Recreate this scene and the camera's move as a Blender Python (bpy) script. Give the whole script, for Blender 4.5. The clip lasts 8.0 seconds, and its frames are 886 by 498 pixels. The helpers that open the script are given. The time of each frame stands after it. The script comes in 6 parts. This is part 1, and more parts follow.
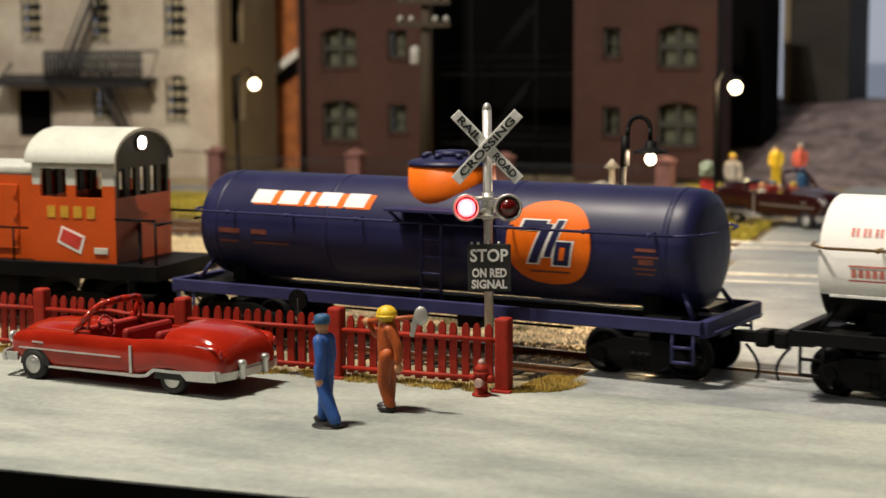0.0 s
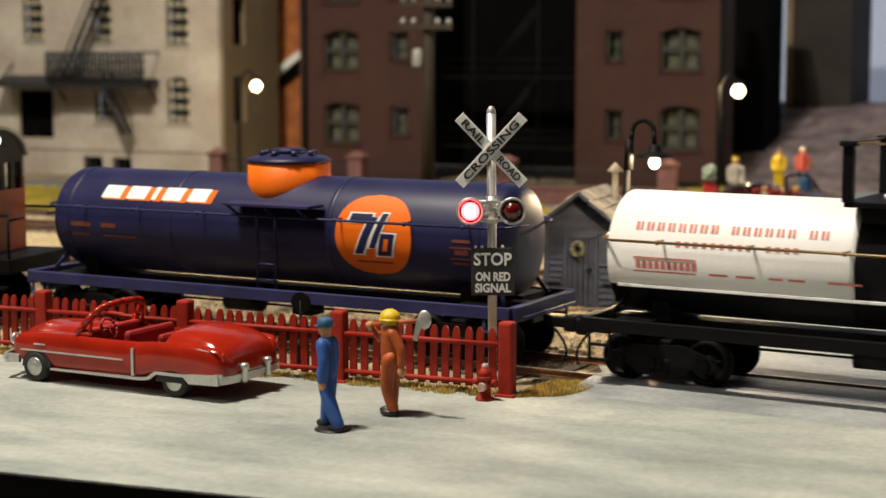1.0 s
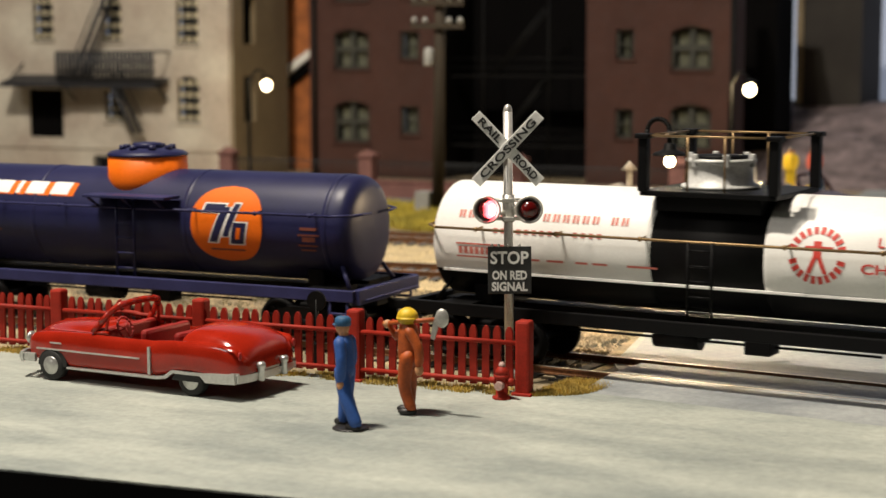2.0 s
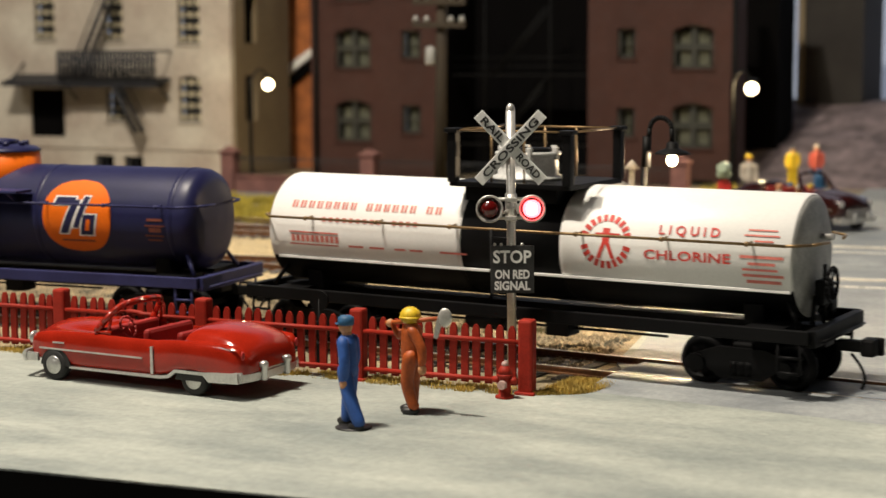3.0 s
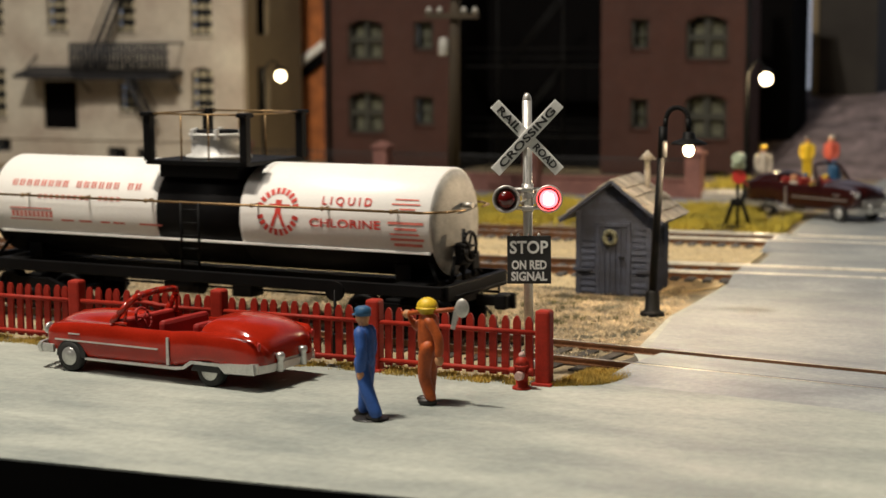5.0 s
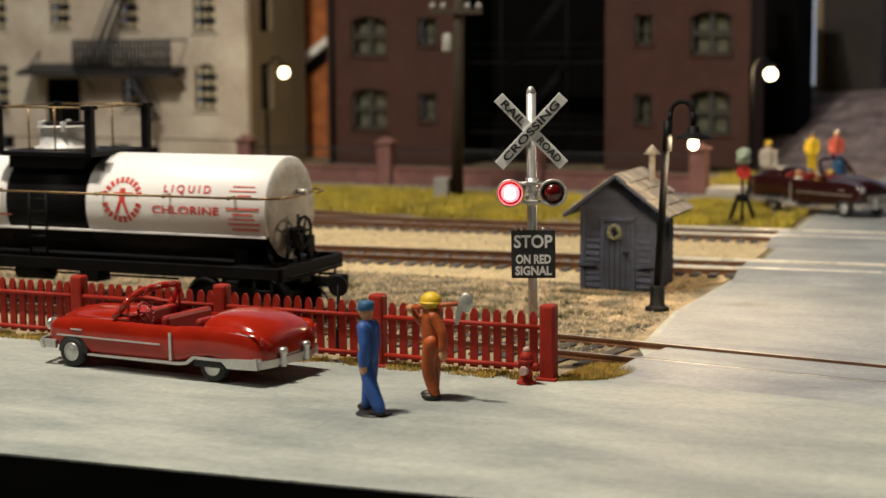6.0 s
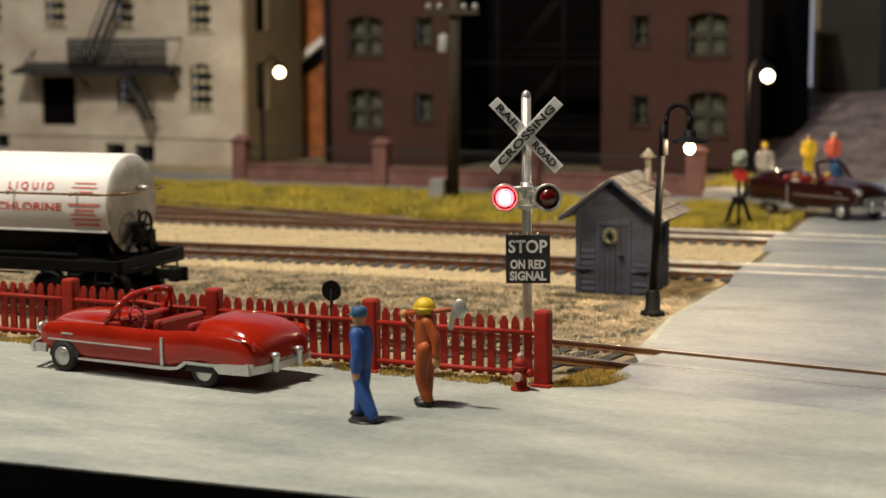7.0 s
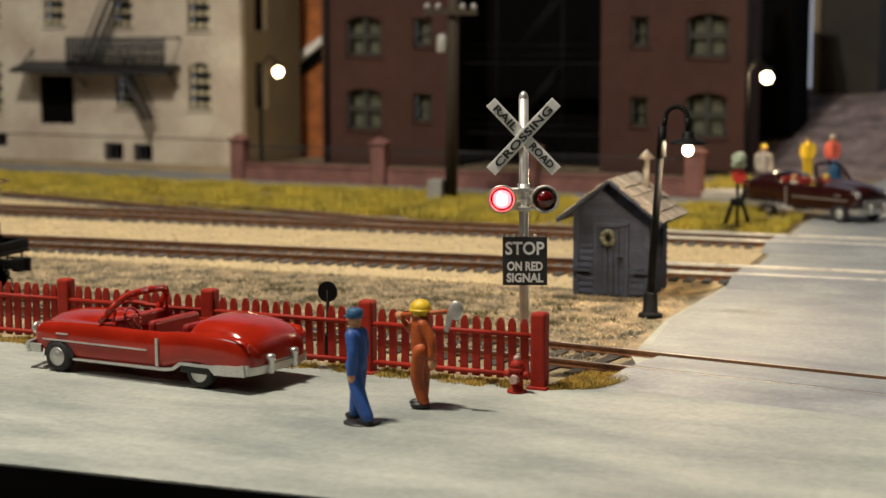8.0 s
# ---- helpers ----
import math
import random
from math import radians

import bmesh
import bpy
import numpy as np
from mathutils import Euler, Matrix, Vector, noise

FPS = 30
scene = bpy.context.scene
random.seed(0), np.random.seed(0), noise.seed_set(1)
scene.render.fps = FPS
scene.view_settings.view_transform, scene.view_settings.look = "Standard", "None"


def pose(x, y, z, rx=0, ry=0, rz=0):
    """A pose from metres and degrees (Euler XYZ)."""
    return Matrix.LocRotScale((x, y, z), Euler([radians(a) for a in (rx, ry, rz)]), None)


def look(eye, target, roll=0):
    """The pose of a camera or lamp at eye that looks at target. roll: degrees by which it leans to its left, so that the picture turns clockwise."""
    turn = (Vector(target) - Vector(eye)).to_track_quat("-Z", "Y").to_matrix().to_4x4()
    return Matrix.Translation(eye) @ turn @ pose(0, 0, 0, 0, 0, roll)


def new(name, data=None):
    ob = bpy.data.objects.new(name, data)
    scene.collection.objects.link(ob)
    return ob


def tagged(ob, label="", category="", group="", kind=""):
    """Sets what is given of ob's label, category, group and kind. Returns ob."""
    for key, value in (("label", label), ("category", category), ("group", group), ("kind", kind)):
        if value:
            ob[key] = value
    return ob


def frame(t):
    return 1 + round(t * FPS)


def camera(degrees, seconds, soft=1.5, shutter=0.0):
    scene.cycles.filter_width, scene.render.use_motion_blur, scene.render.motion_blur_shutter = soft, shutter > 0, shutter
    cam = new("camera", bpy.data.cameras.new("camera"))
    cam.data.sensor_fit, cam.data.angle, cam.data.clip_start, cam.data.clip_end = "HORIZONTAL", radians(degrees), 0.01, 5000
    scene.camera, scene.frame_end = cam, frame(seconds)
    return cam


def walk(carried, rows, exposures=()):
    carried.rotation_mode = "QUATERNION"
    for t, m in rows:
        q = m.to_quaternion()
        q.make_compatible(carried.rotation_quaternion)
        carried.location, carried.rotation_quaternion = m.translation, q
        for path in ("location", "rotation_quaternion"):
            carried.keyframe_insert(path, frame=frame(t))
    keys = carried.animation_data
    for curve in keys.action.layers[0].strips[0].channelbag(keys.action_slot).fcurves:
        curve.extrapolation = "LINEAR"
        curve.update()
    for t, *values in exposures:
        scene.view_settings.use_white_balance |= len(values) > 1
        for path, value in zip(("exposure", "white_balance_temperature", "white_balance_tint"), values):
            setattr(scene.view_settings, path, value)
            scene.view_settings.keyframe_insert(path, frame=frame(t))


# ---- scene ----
# The clip shows a model railway; lengths below are those of the full-size originals, shrunk by K.
K = 1 / 87.0


def P(x, y, z=0.0, rx=0, ry=0, rz=0):
    return pose(x * K, y * K, z * K, rx, ry, rz)


cam = camera(30.0, 8.0, soft=1.5, shutter=0.4)
EYE = [
    (0.0, 10.745, -27.154, 6.043, 0.4138, -0.1174, -0.0048),
    (0.5, 10.698, -27.103, 5.992, 0.4138, -0.1176, -0.0018),
    (1.0, 10.645, -27.079, 6.052, 0.4139, -0.1160, -0.0010),
    (1.5, 10.487, -27.094, 6.027, 0.4169, -0.1162, -0.0010),
    (3.0, 10.423, -27.116, 6.032, 0.4184, -0.1169, -0.0029),
    (3.5, 10.359, -27.087, 5.954, 0.4198, -0.1208, -0.0056),
    (4.0, 10.333, -27.072, 5.967, 0.4213, -0.1218, -0.0063),
    (4.5, 10.315, -27.056, 6.012, 0.4231, -0.1212, -0.0049),
    (6.0, 10.225, -26.905, 5.900, 0.4276, -0.1227, -0.0071),
    (6.5, 10.261, -26.741, 5.979, 0.4256, -0.1239, -0.0052),
    (7.0, 10.170, -26.671, 5.987, 0.4255, -0.1237, -0.0035),
    (7.5, 10.188, -26.588, 5.973, 0.4241, -0.1241, -0.0014),
    (8.0, 10.161, -26.541, 6.001, 0.4250, -0.1238, 0.0002)]
walk(cam, [(t, Matrix.Translation((x * K, y * K, z * K)) @ Euler((0, 0, yaw)).to_matrix().to_4x4()
            @ Euler((radians(90) + pitch, 0, 0)).to_matrix().to_4x4() @ Euler((0, 0, roll)).to_matrix().to_4x4())
           for t, x, y, z, yaw, pitch, roll in EYE],
     exposures=[(0.0, 0.10), (3.0, 0.15), (3.5, 0.0), (4.0, -0.12), (8.0, -0.12)])
cam.data.dof.use_dof = True
cam.data.dof.focus_distance = 0.345
cam.data.dof.aperture_fstop = 31.0

# ---- light: the lamps over the layout in a dim room, and an added fill ----
world = bpy.data.worlds.new("room_air")
scene.world = world
world.use_nodes = True
world.node_tree.nodes["Background"].inputs[0].default_value = (0.85, 0.9, 1.0, 1)
world.node_tree.nodes["Background"].inputs[1].default_value = 0.002


def area_lamp(x, y, z, sx, sy, watts, colour, aim):
    d = bpy.data.lights.new("layout_and_fill_lamp", "AREA")
    d.shape, d.size, d.size_y, d.energy, d.color = "RECTANGLE", sx * K, sy * K, watts, colour
    ob = new("layout_and_fill_lamp", d)
    ob.matrix_basis = look((x * K, y * K, z * K), [v * K for v in aim])
    return ob


area_lamp(-18, -12, 60, 3, 3, 6.2, (1.0, 0.895, 0.75), (-9, 4, 0))
area_lamp(-12, -13, 60, 3, 3, 1.7, (1.0, 0.895, 0.75), (-4, 4, 0))
# broad unseen fill, added to brighten upright faces from the front
area_lamp(-70, -110, 120, 60, 30, 6.8, (1.0, 0.93, 0.83), (-10, 10, 0))


# ---- materials ----
def mat(name, col, rough=0.6, metal=0.0, var=0.12, size=0.6, fine=0.05, bump=0.0, col2=None, emit=None, coat=0.0, random_pieces=0.0, spec=0.5, stretch=None):
    """A surface with stains of the given size and a finer grain; sizes in full-size metres."""
    m = bpy.data.materials.new(name)
    m.use_nodes = True
    nt = m.node_tree
    b = nt.nodes["Principled BSDF"]
    b.inputs["Roughness"].default_value, b.inputs["Metallic"].default_value = rough, metal
    b.inputs["Coat Weight"].default_value = coat
    b.inputs["Specular IOR Level"].default_value = spec
    if emit:
        b.inputs["Emission Color"].default_value, b.inputs["Emission Strength"].default_value = (*emit[0], 1), emit[1]
    c2 = col2 or [v * (1 - 2 * var) for v in col]
    tc = nt.nodes.new("ShaderNodeTexCoord")
    n1, n2 = nt.nodes.new("ShaderNodeTexNoise"), nt.nodes.new("ShaderNodeTexNoise")
    n1.inputs["Scale"].default_value, n1.inputs["Detail"].default_value = 1 / (size * K), 4
    n2.inputs["Scale"].default_value, n2.inputs["Detail"].default_value = 1 / (fine * K), 3
    for n in (n1, n2):
        nt.links.new(tc.outputs["Object"], n.inputs["Vector"])
    if stretch:
        mp = nt.nodes.new("ShaderNodeMapping")
        mp.inputs["Scale"].default_value, mp.inputs["Rotation"].default_value = stretch, (0, 0, radians(-4))
        nt.links.new(tc.outputs["Object"], mp.inputs["Vector"]), nt.links.new(mp.outputs[0], n1.inputs["Vector"])
        n1.inputs["Detail"].default_value, n1.inputs["Roughness"].default_value = 7, 0.62
    ramp = nt.nodes.new("ShaderNodeValToRGB")
    ramp.color_ramp.elements[0].position, ramp.color_ramp.elements[1].position = 0.35, 0.65
    ramp.color_ramp.elements[0].color, ramp.color_ramp.elements[1].color = (*c2, 1), (*col, 1)
    nt.links.new(n1.outputs[0], ramp.inputs[0])
    mix = nt.nodes.new("ShaderNodeMix")
    mix.data_type, mix.blend_type = "RGBA", "MULTIPLY"
    mix.inputs[0].default_value = 1.0
    grain = nt.nodes.new("ShaderNodeMapRange")
    grain.inputs["From Min"].default_value, grain.inputs["From Max"].default_value = 0.3, 0.7
    grain.inputs["To Min"].default_value, grain.inputs["To Max"].default_value = 1 - var, 1 + var
    nt.links.new(n2.outputs[0], grain.inputs["Value"])
    nt.links.new(ramp.outputs[0], mix.inputs[6])
    last = grain.outputs[0]
    if random_pieces:
        info = nt.nodes.new("ShaderNodeObjectInfo")
        r = nt.nodes.new("ShaderNodeMapRange")
        r.inputs["To Min"].default_value, r.inputs["To Max"].default_value = 1 - random_pieces, 1 + random_pieces
        nt.links.new(info.outputs["Random"], r.inputs["Value"])
        mul = nt.nodes.new("ShaderNodeMath")
        mul.operation = "MULTIPLY"
        nt.links.new(last, mul.inputs[0]), nt.links.new(r.outputs[0], mul.inputs[1])
        last = mul.outputs[0]
    nt.links.new(last, mix.inputs[7])
    nt.links.new(mix.outputs[2], b.inputs["Base Color"])
    rr = nt.nodes.new("ShaderNodeMapRange")
    rr.inputs["To Min"].default_value, rr.inputs["To Max"].default_value = max(0.02, rough - 0.12), min(1, rough + 0.12)
    nt.links.new(n1.outputs[0], rr.inputs["Value"])
    nt.links.new(rr.outputs[0], b.inputs["Roughness"])
    if bump:
        bp = nt.nodes.new("ShaderNodeBump")
        bp.inputs["Strength"].default_value, bp.inputs["Distance"].default_value = bump, fine * K * 0.5
        nt.links.new(n2.outputs[0], bp.inputs["Height"])
        nt.links.new(bp.outputs[0], b.inputs["Normal"])
    return m


M = dict(
    road=mat("grey_concrete", (0.415, 0.435, 0.385), 0.66, var=0.10, size=1.9, fine=0.14, bump=0.3, col2=(0.215, 0.24, 0.225), stretch=(0.38, 1.0, 1.0)),
    roadfill=mat("dark_road_fill", (0.335, 0.35, 0.345), 0.6, var=0.1, size=1.2, fine=0.12, bump=0.3, col2=(0.19, 0.205, 0.215), stretch=(0.4, 1.0, 1.0)),
    roadgrey=mat("blue_grey_road", (0.335, 0.352, 0.345), 0.6, var=0.10, size=1.4, fine=0.14, bump=0.3, col2=(0.205, 0.222, 0.228), stretch=(0.5, 0.8, 1.0)),
    street=mat("grey_street", (0.17, 0.18, 0.20), 0.8, size=2.0, bump=0.2),
    pave=mat("pale_kerb", (0.5, 0.47, 0.4), 0.8, size=1.0, bump=0.2),
    dirt=mat("scenic_dirt", (0.36, 0.275, 0.16), 0.95, var=0.3, size=1.3, fine=0.07, bump=0.8, col2=(0.16, 0.135, 0.085)),
    tan=mat("tan_ballast", (0.64, 0.50, 0.27), 0.95, var=0.2, size=1.2, fine=0.07, bump=0.8, col2=(0.50, 0.39, 0.22)),
    stone=mat("ballast_stones", (0.50, 0.39, 0.24), 0.9, var=0.35, size=0.7, fine=0.05, col2=(0.11, 0.10, 0.07)),
    palestone=mat("pale_ballast_stones", (0.66, 0.55, 0.36), 0.9, var=0.25, size=0.5, fine=0.05, col2=(0.42, 0.33, 0.2)),
    grass=mat("static_grass", (0.60, 0.47, 0.06), 0.9, var=0.25, size=1.3, fine=0.1, col2=(0.33, 0.28, 0.045)),
    weeds=mat("dry_weeds", (0.60, 0.42, 0.09), 0.9, var=0.25, size=0.5, fine=0.05, col2=(0.36, 0.26, 0.06)),
    olive=mat("olive_weeds", (0.15, 0.135, 0.05), 0.9, var=0.3, size=0.6, fine=0.05, col2=(0.07, 0.065, 0.03)),
    black=mat("black_edge", (0.0012, 0.0012, 0.0012), 0.95, size=2, spec=0.0),
    rust=mat("rusty_rail", (0.25, 0.115, 0.05), 0.6, 0.3, var=0.2, size=0.4),
    railtop=mat("polished_rail", (0.92, 0.86, 0.74), 0.42, 1.0, var=0.1, size=0.5),
    tie=mat("sleeper_wood", (0.115, 0.11, 0.105), 0.9, var=0.2, size=0.3, random_pieces=0.35, bump=0.3),
    fence=mat("red_fence_paint", (0.32, 0.020, 0.009), 0.6, var=0.12, size=0.25, fine=0.03, bump=0.2, spec=0.25),
    carred=mat("red_car_paint", (0.35, 0.018, 0.007), 0.15, var=0.10, size=0.5, fine=0.03, spec=0.5),
    carmaroon=mat("maroon_car_paint", (0.028, 0.006, 0.006), 0.2, var=0.08, size=0.6, coat=0.3),
    redseat=mat("red_seat_plastic", (0.30, 0.014, 0.010), 0.5, size=0.5),
    chrome=mat("dull_silver_paint", (0.62, 0.62, 0.60), 0.35, 0.75, var=0.08, size=0.3),
    silver=mat("silver_paint", (0.66, 0.64, 0.60), 0.42, 0.6, var=0.1, size=0.3, fine=0.03, bump=0.1),
    tyre=mat("black_tyre", (0.014, 0.014, 0.014), 0.7, size=0.3),
    glass=None,
    blue=mat("blue_overall", (0.025, 0.095, 0.36), 0.6, var=0.12, size=0.3),
    cap=mat("blue_cap", (0.02, 0.10, 0.22), 0.6, size=0.3),
    orange=mat("orange_overall", (0.44, 0.085, 0.010), 0.55, var=0.15, size=0.3),
    yellow=mat("yellow_helmet", (0.75, 0.50, 0.02), 0.5, size=0.3),
    skin=mat("painted_tan", (0.62, 0.30, 0.14), 0.6, size=0.2),
    boot=mat("black_boot", (0.015, 0.014, 0.014), 0.45, size=0.2),
    white=mat("white_paint", (0.84, 0.83, 0.80), 0.4, var=0.03, size=1.5),
    signwhite=mat("sign_white", (0.84, 0.84, 0.81), 0.5, var=0.06, size=0.3),
    signblack=mat("sign_black", (0.03, 0.03, 0.03), 0.45, size=0.3),
    navy=mat("navy_tank_paint", (0.014, 0.015, 0.062), 0.44, var=0.10, size=1.2, fine=0.06, spec=0.3),
    navyframe=mat("navy_frame_paint", (0.028, 0.030, 0.105), 0.55, size=0.6, spec=0.3),
    tankorange=mat("orange_tank_paint", (0.80, 0.15, 0.005), 0.5, var=0.05, size=0.7, spec=0.25),
    dimorange=mat("faded_orange_print", (0.17, 0.042, 0.025), 0.6, size=0.2),
    tankblack=mat("black_tank_paint", (0.004, 0.004, 0.0045), 0.55, size=0.8, spec=0.12),
    redprint=mat("red_print", (0.62, 0.05, 0.035), 0.55, size=0.3),
    locoorange=mat("orange_loco_paint", (0.56, 0.078, 0.006), 0.42, var=0.06, size=0.7),
    locogrey=mat("pale_grey_loco_paint", (0.58, 0.60, 0.54), 0.45, var=0.06, size=0.7),
    yellowprint=mat("yellow_print", (0.62, 0.34, 0.03), 0.5, size=0.2),
    brass=mat("brass_wire", (0.30, 0.20, 0.10), 0.45, 0.8, size=0.2),
    shed=mat("blue_grey_boards", (0.027, 0.034, 0.058), 0.85, var=0.25, size=0.35, fine=0.04, bump=0.4, random_pieces=0.2),
    shingle=mat("grey_shingle", (0.30, 0.27, 0.225), 0.9, var=0.2, size=0.3, fine=0.04, bump=0.4, random_pieces=0.25),
    lampblack=mat("black_lamp_metal", (0.004, 0.004, 0.004), 0.6, 0.0, size=0.3, spec=0.15),
    cream=mat("cream_render", (0.54, 0.50, 0.42), 0.85, var=0.08, size=2.5, fine=0.2, bump=0.15, col2=(0.40, 0.34, 0.28)),
    # ochre, with the side wall's shade darkened into the colour
    creamside=mat("ochre_render_with_shade", (0.20, 0.155, 0.092), 0.85, var=0.1, size=2.0, fine=0.2, bump=0.15),
    brickpink=mat("pink_brick", (0.235, 0.108, 0.09), 0.85, var=0.12, size=0.8, fine=0.12, bump=0.3, col2=(0.16, 0.072, 0.062)),
    # near-black: shade of recesses and unlit rooms as colour, and the dark door
    dark=mat("shade_and_black_paint", (0.003, 0.0028, 0.003), 0.95, size=2, spec=0.05),
    iron=mat("grey_ironwork", (0.020, 0.021, 0.026), 0.6, size=0.5),
    darkiron=mat("dark_iron", (0.014, 0.015, 0.017), 0.6, size=0.5),
    frame=mat("window_frame", (0.028, 0.030, 0.024), 0.7, size=0.4),
    curtain=mat("pale_curtain", (0.13, 0.135, 0.10), 0.9, var=0.2, size=0.3),
    palewindow=mat("pale_muntins", (0.50, 0.44, 0.30), 0.8, size=0.3),
    wood=mat("orange_wood", (0.46, 0.15, 0.04), 0.8, var=0.2, size=0.6),
    pole=mat("brown_pole", (0.040, 0.029, 0.017), 0.85, size=0.5, bump=0.3),
    insul=mat("grey_insulator", (0.32, 0.32, 0.30), 0.4, size=0.2),
    hill=mat("violet_stone", (0.23, 0.18, 0.185), 0.95, var=0.25, size=1.2, fine=0.4, bump=0.6, col2=(0.10, 0.078, 0.08)),
    slate=mat("dark_slate", (0.034, 0.030, 0.026), 0.9, var=0.2, size=2.0, col2=(0.018, 0.015, 0.013)),
    # sky board paint with a weak emission added to brighten it
    sky=mat("painted_sky_glow", (0.42, 0.48, 0.62), 0.9, var=0.04, size=8, emit=((0.55, 0.62, 0.80), 0.25)),
    worn=mat("worn_pink_paint", (0.55, 0.36, 0.32), 0.6, size=0.1),
    tiedark=mat("dark_sleeper_wood", (0.055, 0.045, 0.035), 0.9, var=0.2, size=0.3, random_pieces=0.3),
    # mottled white of the tank ends, greyed to carry their shading
    endgrey=mat("shaded_grey_white", (0.50, 0.50, 0.48), 0.55, var=0.12, size=0.4, fine=0.05, col2=(0.32, 0.32, 0.31)),
    bright=mat("glint_rail_head", (0.92, 0.88, 0.76), 0.3, 0.1, size=0.5),
    room=mat("room_wall", (0.07, 0.064, 0.058), 0.9, size=20),
    greenlens=mat("green_lens", (0.45, 0.55, 0.42), 0.5, size=0.2),
    redlens=mat("red_target", (0.45, 0.02, 0.015), 0.5, size=0.3),
    bulbdark=mat("dark_red_lens", (0.10, 0.004, 0.004), 0.15, size=0.2, coat=0.6),
    domewhite=mat("silver_white_paint", (0.66, 0.66, 0.64), 0.5, 0.15, size=0.3),
    fadedred=mat("faded_red_print", (0.68, 0.19, 0.15), 0.6, size=0.2),
    bulbcore=mat("lit_red_core", (0.7, 0.2, 0.2), 0.3, size=0.2, emit=((1.0, 0.50, 0.50), 5.0)),
    bulblit=mat("lit_red_lens", (0.6, 0.05, 0.05), 0.3, size=0.2, emit=((1.0, 0.06, 0.07), 11.0)),
    warmglow=mat("lit_warm_globe", (0.9, 0.8, 0.6), 0.3, size=0.2, emit=((1.0, 0.80, 0.48), 14.0)),
    headlight=mat("lit_headlight", (0.9, 0.9, 0.85), 0.3, size=0.2, emit=((1.0, 0.92, 0.75), 9.0)),
)


def brick_mat(name, c1, c2, mortar):
    m = mat(name, c1, 0.85, bump=0.0)
    nt = m.node_tree
    b = nt.nodes["Principled BSDF"]
    br = nt.nodes.new("ShaderNodeTexBrick")
    br.inputs["Scale"].default_value = 1 / K
    br.inputs["Brick Width"].default_value, br.inputs["Row Height"].default_value, br.inputs["Mortar Size"].default_value = 0.24, 0.085, 0.012
    br.inputs["Color1"].default_value, br.inputs["Color2"].default_value, br.inputs["Mortar"].default_value = (*c1, 1), (*c2, 1), (*mortar, 1)
    tc = nt.nodes.new("ShaderNodeTexCoord")
    sep, com = nt.nodes.new("ShaderNodeSeparateXYZ"), nt.nodes.new("ShaderNodeCombineXYZ")
    add = nt.nodes.new("ShaderNodeMath")
    nt.links.new(tc.outputs["Object"], sep.inputs[0])
    nt.links.new(sep.outputs[0], add.inputs[0]), nt.links.new(sep.outputs[1], add.inputs[1])
    nt.links.new(add.outputs[0], com.inputs[0]), nt.links.new(sep.outputs[2], com.inputs[1])
    nt.links.new(com.outputs[0], br.inputs["Vector"])
    stain = nt.nodes.new("ShaderNodeTexNoise")
    stain.inputs["Scale"].default_value = 1 / (2.2 * K)
    nt.links.new(tc.outputs["Object"], stain.inputs["Vector"])
    mr = nt.nodes.new("ShaderNodeMapRange")
    mr.inputs["To Min"].default_value, mr.inputs["To Max"].default_value = 0.75, 1.25
    nt.links.new(stain.outputs[0], mr.inputs["Value"])
    mx = nt.nodes.new("ShaderNodeMix")
    mx.data_type, mx.blend_type = "RGBA", "MULTIPLY"
    mx.inputs[0].default_value = 1
    nt.links.new(br.outputs["Color"], mx.inputs[6]), nt.links.new(mr.outputs[0], mx.inputs[7])
    nt.links.new(mx.outputs[2], b.inputs["Base Color"])
    bp = nt.nodes.new("ShaderNodeBump")
    bp.inputs["Strength"].default_value, bp.inputs["Distance"].default_value = 0.3, 0.01 * K
    nt.links.new(br.outputs["Fac"], bp.inputs["Height"])
    bp.invert = True
    nt.links.new(bp.outputs[0], b.inputs["Normal"])
    return m


M["brick"] = brick_mat("red_brown_brick", (0.054, 0.0165, 0.0105), (0.040, 0.012, 0.0085), (0.034, 0.016, 0.012))


def glass_mat():
    m = bpy.data.materials.new("clear_glazing")
    m.use_nodes = True
    b = m.node_tree.nodes["Principled BSDF"]
    b.inputs["Base Color"].default_value = (0.9, 0.95, 0.95, 1)
    b.inputs["Roughness"].default_value, b.inputs["Transmission Weight"].default_value, b.inputs["IOR"].default_value = 0.05, 1.0, 1.01
    return m


M["glass"] = glass_mat()


# ---- mesh tools (full-size metres; part() shrinks them) ----
def bm_new():
    return bmesh.new()


def box(bm, x0, x1, y0, y1, z0, z1, mi=0, bev=0.0, m=None):
    r = bmesh.ops.create_cube(bm, size=1)
    vs = r["verts"]
    for v in vs:
        v.co = Vector(((x0 + x1) / 2 + v.co.x * (x1 - x0), (y0 + y1) / 2 + v.co.y * (y1 - y0), (z0 + z1) / 2 + v.co.z * (z1 - z0)))
    fs = {f for v in vs for f in v.link_faces}
    for f in fs:
        f.material_index = mi
    if bev:
        es = list({e for f in fs for e in f.edges})
        r = bmesh.ops.bevel(bm, geom=es, offset=bev, segments=2, affect="EDGES", profile=0.5)
        for f in r["faces"]:
            f.material_index = mi
        vs = list({v for f in r["faces"] for v in f.verts} | {v for v in vs if v.is_valid})
    if m is not None:
        bmesh.ops.transform(bm, matrix=m, verts=vs)
    return vs


